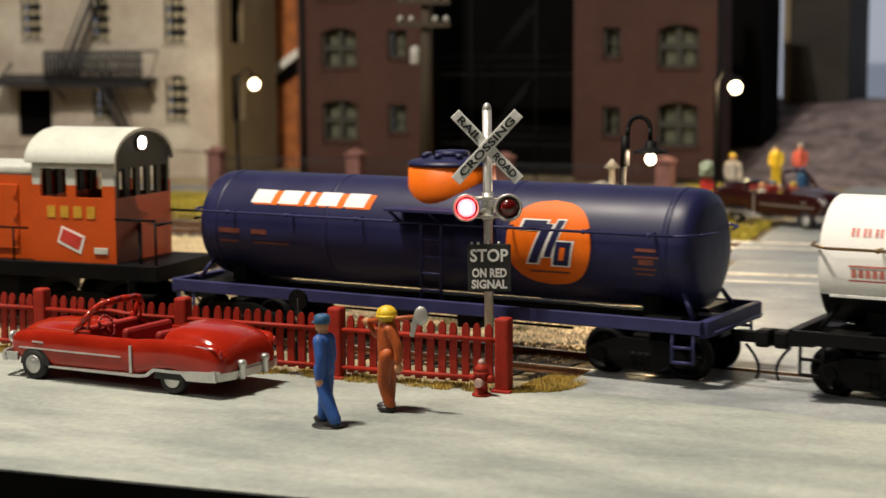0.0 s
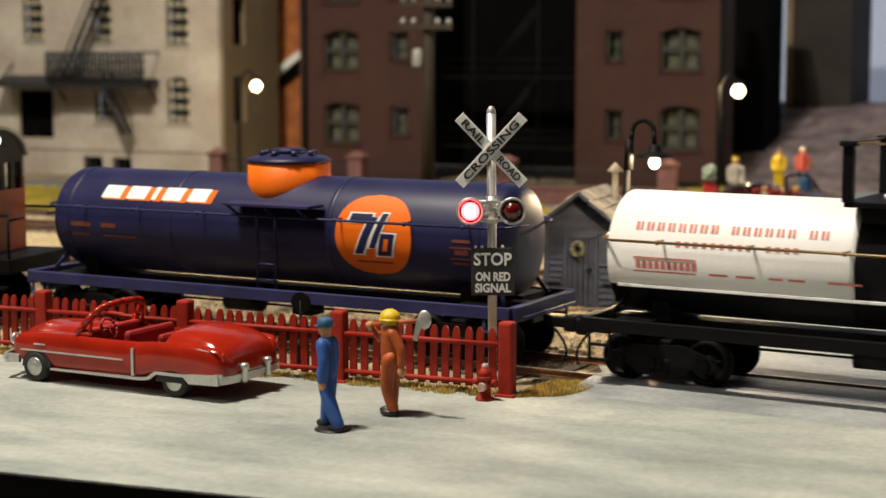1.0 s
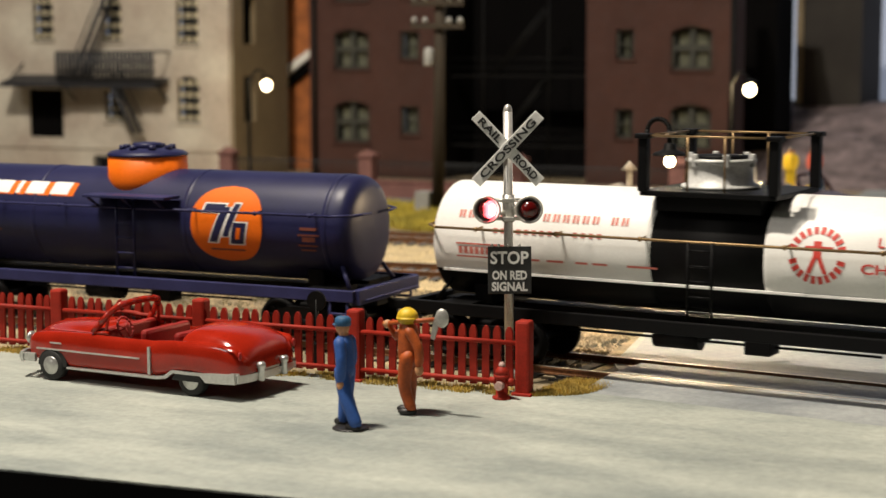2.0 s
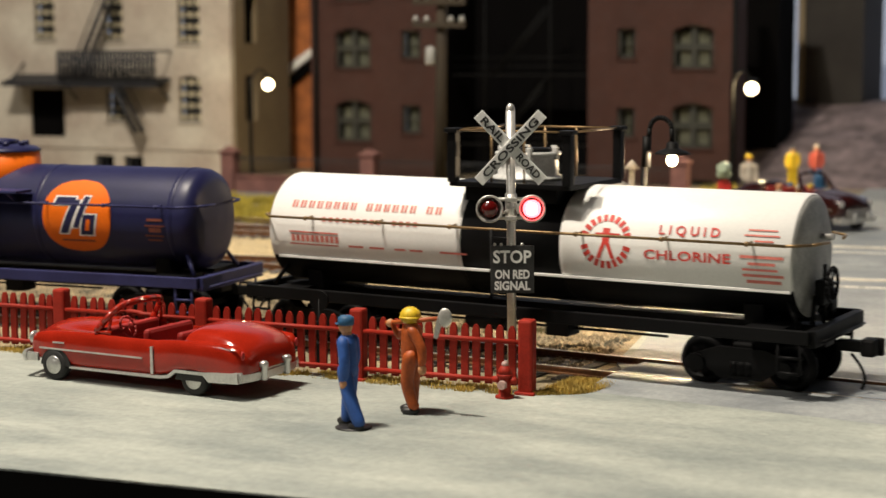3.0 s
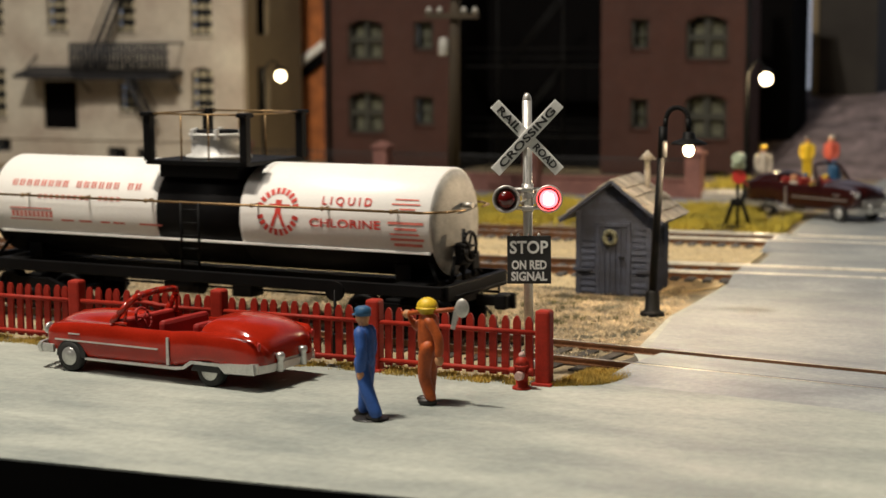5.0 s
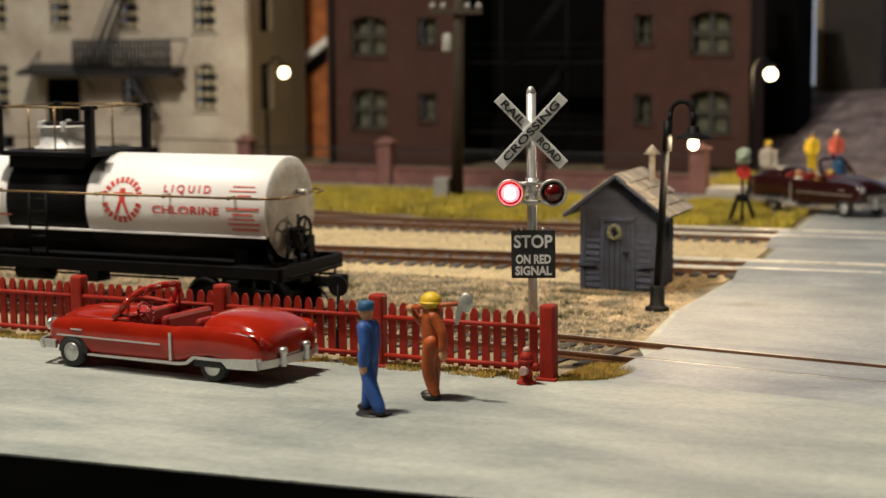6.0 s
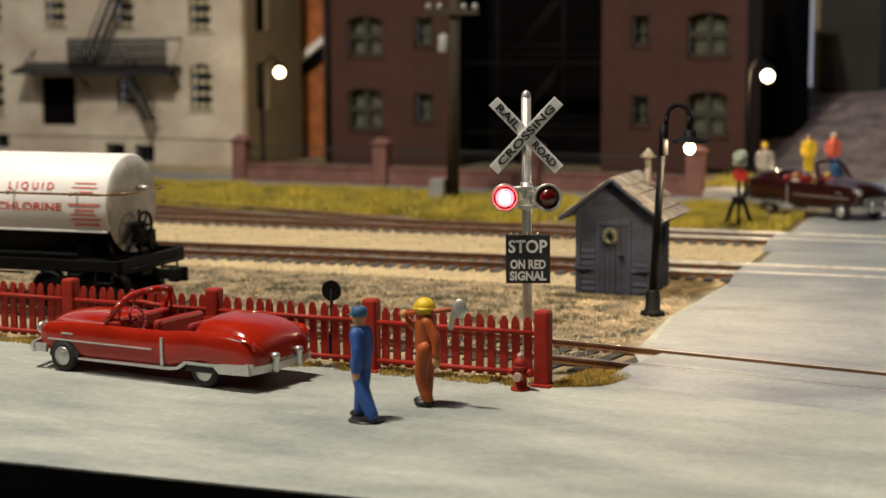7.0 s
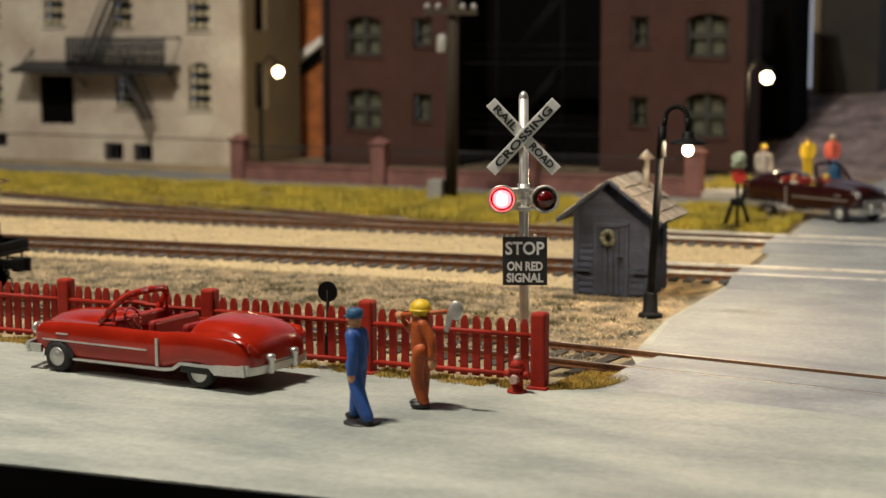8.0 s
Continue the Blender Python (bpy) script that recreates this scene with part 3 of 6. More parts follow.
def tank_frame(car, half, colour, dark):
    for s in (-1, 1):
        bm = bm_new()
        box(bm, -half, half, s * 1.45 - 0.06, s * 1.45 + 0.06, 1.09, 1.33, bev=0.015)
        box(bm, -half, half, s * 1.45 - s * 0.16 - 0.05, s * 1.45 - s * 0.16 + 0.05, 1.09, 1.13)
        part("side_sill", bm, colour, car)
        bm = bm_new()
        box(bm, s * half - 0.09, s * half + 0.09, -1.39, 1.39, 1.03, 1.33, bev=0.015)
        part("end_sill", bm, colour, car)
        for x in (-half + 0.9, half - 0.9):
            bm = bm_new()
            box(bm, x - 0.35, x + 0.35, s * 0.25, s * 1.38, 1.10, 1.30)
            part("cross_bearer", bm, dark, car)
    bm = bm_new()
    box(bm, -half + 0.1, half - 0.1, -0.24, 0.24, 0.86, 1.24)
    part("centre_sill", bm, dark, car)
    for x in (-half + 1.25, half - 1.25):
        bm = bm_new()
        prism(bm, [(-0.75, 1.26), (0.75, 1.26), (0.80, 1.62)] + [(1.10 * math.sin(a), AX - 1.10 * math.cos(a)) for a in np.linspace(0.72, -0.72, 12)] + [(-0.80, 1.62)], "x", x - 0.18, x + 0.18)
        part("saddle", bm, dark, car)
    # corner steps, end braces
    for sx in (-1, 1):
        for sy in (-1, 1):
            bm = bm_new()
            x0, y0 = sx * (half - 0.35), sy * 1.46
            for dx in (-0.2, 0.2):
                rod(bm, (x0 + dx, y0, 1.12), (x0 + dx, y0, 0.55), 0.03, seg=6)
            for z in (0.57, 0.84):
                rod(bm, (x0 - 0.2, y0, z), (x0 + 0.2, y0, z), 0.03, seg=6)
            part("corner_step", bm, colour, car)
        bm = bm_new()
        for y in (-1.0, 1.0):
            rod(bm, (sx * (half - 0.35), y, 1.3), (sx * (half - 0.62), y * 0.8, 1.75), 0.045, seg=6)
        rod(bm, (sx * (half + 0.16), -1.2, 1.12), (sx * (half + 0.16), 1.2, 1.12), 0.025, seg=6)
        part("end_brace", bm, colour, car)
    # brake gear under the floor
    bm = bm_new()
    rod(bm, (-1.2, -0.55, 0.88), (-0.3, -0.55, 0.88), 0.2, seg=12)
    box(bm, 0.6, 1.1, -0.8, -0.3, 0.72, 1.05, bev=0.03)
    rod(bm, (-3.0, -0.5, 0.85), (3.0, -0.5, 0.85), 0.025, seg=6)
    box(bm, -0.05, 0.05, -1.40, -0.2, 0.98, 1.10)
    part("brake_gear", bm, M["tankblack"], car)


def handrail(car, half, z, y, metal, stanchions, mat2):
    bm = bm_new()
    pts = [(-half, y * 0.72, z), (-half + 0.35, y, z), (half - 0.35, y, z), (half, y * 0.72, z), (half + 0.12, 0.3 * y, z)]
    pts = [(-half - 0.12, 0.3 * y, z)] + pts
    for p, q in zip(pts, pts[1:]):
        rod(bm, p, q, 0.027, seg=6)
    part("handrail", bm, metal, car, "thin wire handrail")
    for x in stanchions:
        bm = bm_new()
        rod(bm, (x, y, z), (x, y + (0.26 if y < 0 else -0.26), z + 0.02), 0.022, seg=6)
        ball(bm, (x, y, z), 0.05, u=8, v=6)
        part("stanchion", bm, mat2, car)


def navy_tank_car():
    car = thing("tank_car", on_track(-2.43), "navy blue tank car with orange dome band and orange roundel", "tank car")
    tank_frame(car, 5.98, M["navyframe"], M["tankblack"])
    tank = part("tank", tank_shell(5.68, RT, 0.46), M["navy"], car, "navy blue riveted tank")
    for x in (-5.1, -2.3, 1.7, 5.1):
        bm = bm_new()
        lathe(bm, [(RT + 0.001, x - 0.06), (RT + 0.012, x - 0.05), (RT + 0.012, x + 0.05), (RT + 0.001, x + 0.06)], (0, 0, AX), "x", 48)
        part("seam", bm, M["navy"], tank)
    bm = bm_new()
    lathe(bm, [(0.90, 2.95), (0.885, 3.35), (0.87, 3.86)], (0.05, 0, 0), "z", 36)
    dome = part("dome", bm, M["tankorange"], car, "orange band round the dome")
    bm = bm_new()
    lathe(bm, [(0.89, 3.85), (0.89, 3.89), (0.80, 3.95), (0.5, 4.01), (0.05, 4.03)], (0.05, 0, 0), "z", 36)
    lathe(bm, [(0.34, 4.0), (0.34, 4.10), (0.30, 4.13), (0.05, 4.15)], (0.05, 0, 0), "z", 20)
    for k in range(8):
        a = k * math.pi / 4
        rod(bm, (0.05 + 0.55 * math.cos(a), 0.55 * math.sin(a), 3.98), (0.05 + 0.55 * math.cos(a), 0.55 * math.sin(a), 4.09), 0.09, 0.07, seg=8)
    part("dome_lid", bm, M["navy"], dome, "navy lid with valve caps")
    bm = bm_new()
    box(bm, -0.55, 1.56, -1.62, -1.02, 3.02, 3.08, bev=0.01)
    for x in (-0.5, 0.4, 1.2):
        rod(bm, (x, -1.5, 3.02), (x, -1.04, 2.75), 0.035, seg=6)
    part("running_board", bm, M["navyframe"], car)
    bm = bm_new()
    for x in (0.15, 0.60):
        rod(bm, (x, -1.36, 3.02), (x, -1.36, 1.33), 0.03, seg=6)
    for z in np.linspace(1.5, 2.8, 5):
        rod(bm, (0.15, -1.36, z), (0.60, -1.36, z), 0.022, seg=6)
    part("ladder", bm, M["navy"], car)
    handrail(car, 5.72, 2.80, -1.33, M["navyframe"], (-4.6, -3.1, -1.4, 2.0, 3.6, 4.9), M["navyframe"])
    handrail(car, 5.72, 2.80, 1.33, M["navyframe"], (-4.6, -3.1, -1.4, 2.0, 3.6, 4.9), M["navyframe"])
    # lettering kept as plain slanted blocks
    x, ws = -4.20, (0.68, 0.68, 0.29, 0.67, 0.66)
    white, shade = [], []
    for w in ws:
        white.append((x, x + w - 0.17, 0.56, 0.88, 0.2))
        shade.append((x + 0.06, x + w - 0.02, 0.53, 0.87, 0.2))
        x += w
    for q in shade:
        part("letter_shadow", wrap(bars([q], 0.004), RT, AX, 0.006), M["tankorange"], tank, "orange shadow block")
    for q in white:
        part("letter_block", wrap(bars([q], 0.004), RT, AX, 0.014), M["white"], tank, "white slanted block")
    part("roundel", wrap(disc_patch(0.88, 0.87, 2.2), RT, AX + 0.08, 0.012), M["tankorange"], tank, "orange roundel on the tank side").location = (2.77 * K, 0, 0)
    outline = [(-0.60, -0.02, 0.19, 0.42, 0.35), (-0.30, -0.02, -0.44, 0.34, 0.45), (0.02, 0.22, -0.30, 0.44, 0.40), (0.10, 0.50, -0.46, 0.04, 0.2)]
    inner = [(-0.55, -0.06, 0.22, 0.39, 0.35), (-0.26, -0.07, -0.41, 0.33, 0.45), (0.05, 0.19, -0.28, 0.41, 0.40), (0.14, 0.46, -0.43, 0.01, 0.2)]
    for q in outline:
        part("emblem_edge", wrap(bars([q], 0.003), RT, AX + 0.1, 0.020), M["white"], tank, "white edge of an emblem shape").location = (2.77 * K, 0, 0)
    for q in inner:
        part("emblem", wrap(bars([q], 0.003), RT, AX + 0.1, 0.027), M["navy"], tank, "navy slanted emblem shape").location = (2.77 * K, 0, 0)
    part("emblem_core", wrap(bars([(0.25, 0.35, -0.33, -0.09, 0.2)], 0.003), RT, AX + 0.1, 0.034), M["tankorange"], tank).location = (2.77 * K, 0, 0)
    part("emblem_line", wrap(bars([(-0.42, 0.42, -0.60, -0.56, 0)], 0.003), RT, AX + 0.1, 0.016), M["dimorange"], tank).location = (2.77 * K, 0, 0)
    small = [(-5.0, -4.45, -0.10, 0.0, 0), (-4.15, -3.75, -0.10, 0.0, 0), (-5.0, -4.5, -0.30, -0.25, 0), (-4.1, -3.2, -0.30, -0.26, 0),
             (4.55, 4.95, 0.02, 0.08, 0), (4.5, 5.0, -0.10, -0.06, 0), (4.6, 4.9, -0.22, -0.12, 0), (4.5, 4.95, -0.32, -0.28, 0), (4.55, 4.9, -0.42, -0.38, 0)]
    for q in small:
        part("print_line", wrap(bars([q], 0.003), RT, AX, 0.008), M["dimorange"], tank, "faint orange line of print")
    for x in (-4.64, 4.64):
        truck(car, x, M["tankblack"])
    coupler(car, 6.05, 1, M["lampblack"]), coupler(car, -6.05, -1, M["lampblack"])
    ROLLING.append((car, -2.43))


def white_tank_car():
    car = thing("tank_car", on_track(11.2), "white and black tank car with red lettering and railed platform", "tank car")
    dk = M["tankblack"]
    tank_frame(car, 6.0, dk, dk)
    core = part("tank", tank_shell(5.5, RT - 0.10, 0.5), dk, car, "black tank core under the white jacket")
    # white jackets either side of the black band, black below
    for x0, x1, nm in ((-5.68, -1.06, "jacket"), (0.98, 5.54, "jacket")):
        bm = bm_new()
        inner = [(RT - 0.13, 0.0), (RT - 0.06, 0.03), (RT - 0.02, 0.08), (RT, 0.16)]
        if x0 < 0:
            pr = [(RT - 0.03, x0), (RT, x0 + 0.03)] + [(r, x1 - h) for r, h in inner[::-1]]
        else:
            pr = [(r, x0 + h) for r, h in inner] + [(RT, x1 - 0.03), (RT - 0.03, x1)]
        vs = lathe(bm, pr, (0, 0, AX), "x", 64)
        for f in bm.faces:
            c = f.calc_center_median()
            if c.z < 1.93:
                f.material_index = 1
        part(nm, bm, [M["white"], dk], car, "white tank jacket with black underside")
        e, s = (x0, -1) if x0 < 0 else (x1, 1)
        bm = bm_new()
        lathe(bm, [(RT - 0.035, e - s * 0.01), (RT - 0.06, e + s * 0.02), (0.85, e + s * 0.06), (0.5, e + s * 0.11), (0.02, e + s * 0.13)], (0, 0, AX), "x", 64)
        part("end_cap", bm, M["endgrey"], car, "mottled white tank end, its grey shading in the colour")
    bm = bm_new()
    lathe(bm, [(RT - 0.04, -1.15), (RT - 0.04, 1.15)], (0, 0, AX), "x", 48)
    part("band", bm, dk, car, "black band round the middle of the tank")
    for x0, x1 in ((-5.5, 5.5),):
        bm = bm_new()
        box(bm, x0, x1, -1.03, -0.97, 1.88, 1.935, bev=0.01)
        part("belt", bm, M["white"], car)
    # platform, posts and dome
    plat = bm_new()
    box(plat, -1.30, 1.28, -1.16, 1.16, 3.52, 3.62, bev=0.015)
    box(plat, -1.04, 0.94, -1.0, 1.0, 3.25, 3.54)
    pl = part("platform", plat, dk, car, "black platform round the dome")
    for x in (-1.24, 1.22):
        for y in (-1.10, 1.10):
            bm = bm_new()
            box(bm, x - 0.09, x + 0.09, y - 0.09, y + 0.09, 3.6, 4.58, bev=0.015)
            box(bm, x - 0.14, x + 0.14, y - 0.14, y + 0.14, 4.55, 4.64, bev=0.02)
            part("post", bm, dk, pl)
    wires = [((x, -1.10, 4.60), (x, 1.10, 4.60)) for x in (-1.24, 1.22)]
    for y in (-1.10, 1.10):
        wires += [((-1.24, y, 4.60), (1.22, y, 4.60))] + [((x, y, 3.6), (x, y, 4.6)) for x in (-0.4, 0.3)]
    for a, b in wires:
        bm = bm_new()
        rod(bm, a, b, 0.021, seg=6)
        part("rail_wire", bm, M["brass"], pl, "thin brass safety rail")
    bm = bm_new()
    lathe(bm, [(0.72, 3.62), (0.72, 3.68), (0.60, 3.72), (0.58, 4.05), (0.60, 4.08), (0.64, 4.10), (0.64, 4.16), (0.05, 4.17)], (-0.2, 0, 0), "z", 32)
    dome = part("dome", bm, M["domewhite"], car, "silver white dome")
    bm = bm_new()
    lathe(bm, [(0.50, 4.17), (0.50, 4.22), (0.05, 4.24)], (-0.2, 0, 0), "z", 28)
    part("dome_lid", bm, dk, dome)
    bm = bm_new()
    for k in range(6):
        a = k * math.pi / 3
        box(bm, -0.2 + 0.6 * math.cos(a) - 0.05, -0.2 + 0.6 * math.cos(a) + 0.05, 0.6 * math.sin(a) - 0.05, 0.6 * math.sin(a) + 0.05, 4.02, 4.26, bev=0.015)
    part("clamp", bm, M["domewhite"], dome)
    handrail(car, 5.85, 2.75, -1.33, M["brass"], (-4.6, -2.9, -1.2, 1.5, 3.2, 4.8), M["brass"])
    handrail(car, 5.85, 2.75, 1.33, M["brass"], (-4.6, -2.9, -1.2, 1.5, 3.2, 4.8), M["brass"])
    bm = bm_new()
    for x in (-0.25, 0.2):
        rod(bm, (x, -1.38, 2.75), (x, -1.38, 1.33), 0.03, seg=6)
    for z in np.linspace(1.5, 2.6, 5):
        rod(bm, (-0.25, -1.38, z), (0.2, -1.38, z), 0.022, seg=6)
    part("ladder", bm, dk, car)
    # brand names kept as bars of letter size
    rows = []
    x = -5.15
    for word in (8, 6, 2):
        for i in range(word):
            rows.append((x, x + 0.05, 0.50, 0.66, 0))
            rows.append((x + 0.085, x + 0.13, 0.50, 0.66, 0))
            x += 0.205
        x += 0.18
    x = -4.35
    for word in (9, 4):
        for i in range(word):
            rows.append((x, x + 0.09, 0.23, 0.32, 0))
            x += 0.165
        x += 0.2
    for q in rows:
        part("letter_bar", wrap(bars([q], 0.003), RT, AX, 0.008), M["fadedred"], car, "red letter bar")
    small = [(-5.15, -3.95, -0.02, 0.01, 0), (-5.15, -3.95, -0.27, -0.24, 0)] + [(-5.1 + 0.12 * i, -5.02 + 0.12 * i, -0.20, -0.06, 0) for i in range(10)]
    small += [(a, a + b, -0.265, -0.225, 0) for a, b in ((-3.7, 0.35), (-3.2, 0.35), (-2.6, 0.25), (-2.25, 0.3), (-1.55, 0.6))]
    small += [(4.72, 5.25, 0.52, 0.55, 0), (4.66, 5.3, 0.42, 0.45, 0), (4.85, 5.2, 0.32, 0.35, 0), (4.6, 5.4, 0.03, 0.08, 0), (4.75, 5.25, -0.09, -0.04, 0), (4.65, 5.3, -0.19, -0.15, 0), (4.65, 5.4, -0.30, -0.25, 0), (4.72, 5.35, -0.42, -0.36, 0)]
    for q in small:
        part("print_line", wrap(bars([q], 0.003), RT, AX, 0.008), M["fadedred"], car, "red line of print")
    for text, zz, w, xx in (("L I Q U I D", 0.44, 1.16, 3.62), ("CHLORINE", -0.02, 1.66, 3.60)):
        bm = letters(text, 0.24, 0.004, 0.004, w)
        bmesh.ops.subdivide_edges(bm, edges=[e for e in bm.edges if e.calc_length() > 0.12], cuts=1)
        part("lettering", wrap(bm, RT, AX + zz, 0.012), M["redprint"], car, "red capital lettering").location = (xx * K, 0, 0)
    bm = bm_new()
    for k in range(22):
        a = 2 * math.pi * k / 22
        if abs(math.sin(a)) < 0.25:
            continue
        q = bars([(-0.04, 0.04, -0.07, 0.07, 0)], 0.003)
        for v in q.verts:
            c, s = math.cos(a - math.pi / 2), math.sin(a - math.pi / 2)
            v.co = Vector((0.44 * math.cos(a) + c * v.co.x - s * v.co.z, v.co.y, 0.44 * math.sin(a) + s * v.co.x + c * v.co.z))
        me = bpy.data.meshes.new("ring_bar")
        q.to_mesh(me), q.free()
        bm.from_mesh(me)
        bpy.data.meshes.remove(me)
    part("emblem_ring", wrap(bm, RT, AX + 0.18, 0.008), M["redprint"], car, "ring of red bars").location = (2.0 * K, 0, 0)
    part("emblem", wrap(bars([(-0.07, 0.07, -0.05, 0.24, 0), (-0.22, 0.28, 0.08, 0.15, 0), (-0.13, -0.05, -0.32, -0.02, 0.4), (0.05, 0.13, -0.32, -0.02, -0.4)], 0.003), RT, AX + 0.18, 0.008), M["redprint"], car, "plain red emblem shape").location = (2.0 * K, 0, 0)
    # brake wheel, its gear and pipes on the end
    bm = bm_new()
    rod(bm, (5.86, -0.25, 1.3), (5.86, -0.25, 2.35), 0.04, seg=8)
    for k in range(20):
        a, c = 2 * math.pi * k / 20, 2 * math.pi * (k + 1) / 20
        rod(bm, (6.0, -0.25 + 0.30 * math.cos(a), 2.0 + 0.30 * math.sin(a)), (6.0, -0.25 + 0.30 * math.cos(c), 2.0 + 0.30 * math.sin(c)), 0.035, seg=6)
    for k in range(5):
        a = 2 * math.pi * k / 5
        rod(bm, (5.98, -0.25, 2.0), (6.0, -0.25 + 0.29 * math.cos(a), 2.0 + 0.29 * math.sin(a)), 0.026, seg=5)
    rod(bm, (5.86, -0.25, 2.0), (6.02, -0.25, 2.0), 0.07, seg=8)
    part("brake_wheel", bm, dk, car, "black spoked hand brake wheel on the tank end")
    bm = bm_new()
    box(bm, 5.72, 5.90, -0.42, -0.05, 1.62, 2.08, bev=0.05)
    box(bm, 5.72, 5.88, 0.15, 0.50, 1.45, 1.85, bev=0.05)
    rod(bm, (5.78, -0.2, 1.5), (5.78, 0.3, 1.7), 0.07, seg=8)
    rod(bm, (5.80, 0.32, 1.32), (5.80, 0.32, 1.6), 0.05, seg=8)
    rod(bm, (5.80, -0.7, 1.33), (5.76, -0.45, 1.8), 0.045, seg=8)
    part("brake_gear_box", bm, dk, car)
    bm = bm_new()
    rod(bm, (5.68, 0.1, 2.80), (5.90, 0.1, 2.80), 0.06, seg=8)
    part("end_fitting", bm, M["silver"], car)
    for x in (-4.64, 4.64):
        truck(car, x, dk)
    coupler(car, 6.05, 1, M["lampblack"]), coupler(car, -6.05, -1, M["lampblack"])
    ROLLING.append((car, 11.2))


def locomotive():
    car = thing("locomotive", on_track(-14.38), "orange diesel switcher with a pale grey arched cab roof", "locomotive")
    o, g, dk = M["locoorange"], M["locogrey"], M["tankblack"]
    bm = bm_new()
    box(bm, -6.0, 5.2, -1.32, 1.32, 1.18, 1.52, bev=0.02)
    part("footplate", bm, dk, car)
    # cab from 1.98 to 4.1
    cab = new("cab")
    cab.parent = car
    for s in (-1, 1):
        bm = bm_new()
        y0, y1 = (-1.18, -1.10) if s < 0 else (1.10, 1.18)
        box(bm, 1.98, 4.1, y0, y1, 1.5, 2.95, 0)
        box(bm, 1.98, 4.1, y0, y1, 3.58, 3.74, 1)
        for a, b in ((1.98, 2.18), (2.86, 3.10), (3.78, 4.1)):
            box(bm, a, b, y0, y1, 2.95, 3.22, 0)
            box(bm, a, b, y0, y1, 3.22, 3.58, 1)
        part("side_wall", bm, [o, g], cab, "orange cab side with pale grey top and two windows")
    prof = [(1.20 * math.cos(a), 3.70 + 0.72 * math.sin(a)) for a in np.linspace(0, math.pi, 37)]
    for x, mi in ((4.02, 0), (1.98, 0)):
        bm = bm_new()
        box(bm, x, x + 0.08, -1.10, 1.10, 1.5, 2.95, 0)
        part("end_panel", bm, o, cab, "orange cab end panel")
        bm = bm_new()
        cols = np.linspace(-1.10, 1.10, 6)
        for c in cols:
            b2 = bm_new()
            box(b2, x, x + 0.08, max(-1.10, c - 0.10), min(1.10, c + 0.10), 2.95, 3.6)
            part("pillar", b2, M["frame"], cab)
        prism(bm, [(1.10, 3.58), (1.10, 3.72)] + [(p * 0.95, 3.68 + (q - 3.68) * 0.95) for p, q in prof[1:-1]] + [(-1.10, 3.72), (-1.10, 3.58)], "x", x, x + 0.08, 1)
        part("gable", bm, [o, M["frame"]], cab, "dark curved cab gable")
    bm = bm_new()
    outer = [(p * 1.06, 3.72 + (q - 3.70) * 1.02) for p, q in prof]
    inner = [(p * 1.0, 3.70 + (q - 3.70) * 0.95) for p, q in prof]
    prism(bm, outer + inner[::-1], "x", 1.85, 4.16)
    for f in bm.faces:
        f.smooth = False
    part("roof", bm, g, cab, "pale grey arched cab roof")
    bm = bm_new()
    rod(bm, (4.08, -0.12, 4.12), (4.16, -0.12, 4.12), 0.17, seg=18)
    part("headlight_case", bm, dk, cab)
    bm = bm_new()
    ball(bm, (4.16, -0.12, 4.12), 0.15, 0.5, 1, 1)
    part("headlight", bm, M["headlight"], cab, "bright lit headlight")
    # hood
    bm = bm_new()
    box(bm, -5.6, 1.98, -1.05, 1.05, 1.5, 3.42, 0, bev=0.03)
    box(bm, -5.6, 1.98, -1.07, 1.07, 3.42, 3.62, 1, bev=0.06)
    hood = part("hood", bm, [o, g], car, "orange engine hood with a pale grey top")
    for i in range(6):
        bm = bm_new()
        x = 1.1 - i * 1.05
        box(bm, x - 0.42, x + 0.42, -1.09, -1.04, 1.75, 3.2, bev=0.015)
        for z in (2.0, 2.5, 3.0):
            box(bm, x + 0.30, x + 0.40, -1.12, -1.08, z - 0.06, z + 0.06)
        part("hood_door", bm, o, hood)
    bm = bm_new()
    rod(bm, (1.9, -1.27, 2.25), (-5.5, -1.27, 2.25), 0.025, seg=6)
    for x in (1.5, 0.2, -1.2, -2.6, -4.0):
        rod(bm, (x, -1.27, 1.5), (x, -1.27, 2.25), 0.025, seg=6)
    part("handrail", bm, dk, car)
    # end platform rails and steps
    bm = bm_new()
    for y in (-1.2, 1.2):
        rod(bm, (5.1, y, 1.5), (5.1, y, 2.5), 0.03, seg=6)
        rod(bm, (5.1, y, 2.5), (4.1, y, 2.5), 0.03, seg=6)
    rod(bm, (5.1, -1.2, 2.4), (5.1, -0.5, 2.4), 0.03, seg=6)
    rod(bm, (5.1, 0.5, 2.4), (5.1, 1.2, 2.4), 0.03, seg=6)
    rod(bm, (4.6, -1.0, 1.5), (4.1, -0.2, 2.3), 0.05, seg=6)
    part("end_rail", bm, dk, car)
    for s in (-1, 1):
        bm = bm_new()
        for z in (0.5, 0.85):
            box(bm, 4.55, 5.1, s * 1.3 - 0.12, s * 1.3 + 0.12, z, z + 0.05)
        box(bm, 4.5, 4.55, s * 1.3 - 0.12, s * 1.3 + 0.12, 0.45, 1.2)
        part("step", bm, dk, car)
    # number and emblem as plain shapes
    for i in range(4):
        bm = bm_new()
        box(bm, 2.36 + i * 0.34, 2.57 + i * 0.34, -1.195, -1.178, 2.50, 2.76)
        part("number_bar", bm, M["yellowprint"], cab, "yellow bar")
    bm = bm_new()
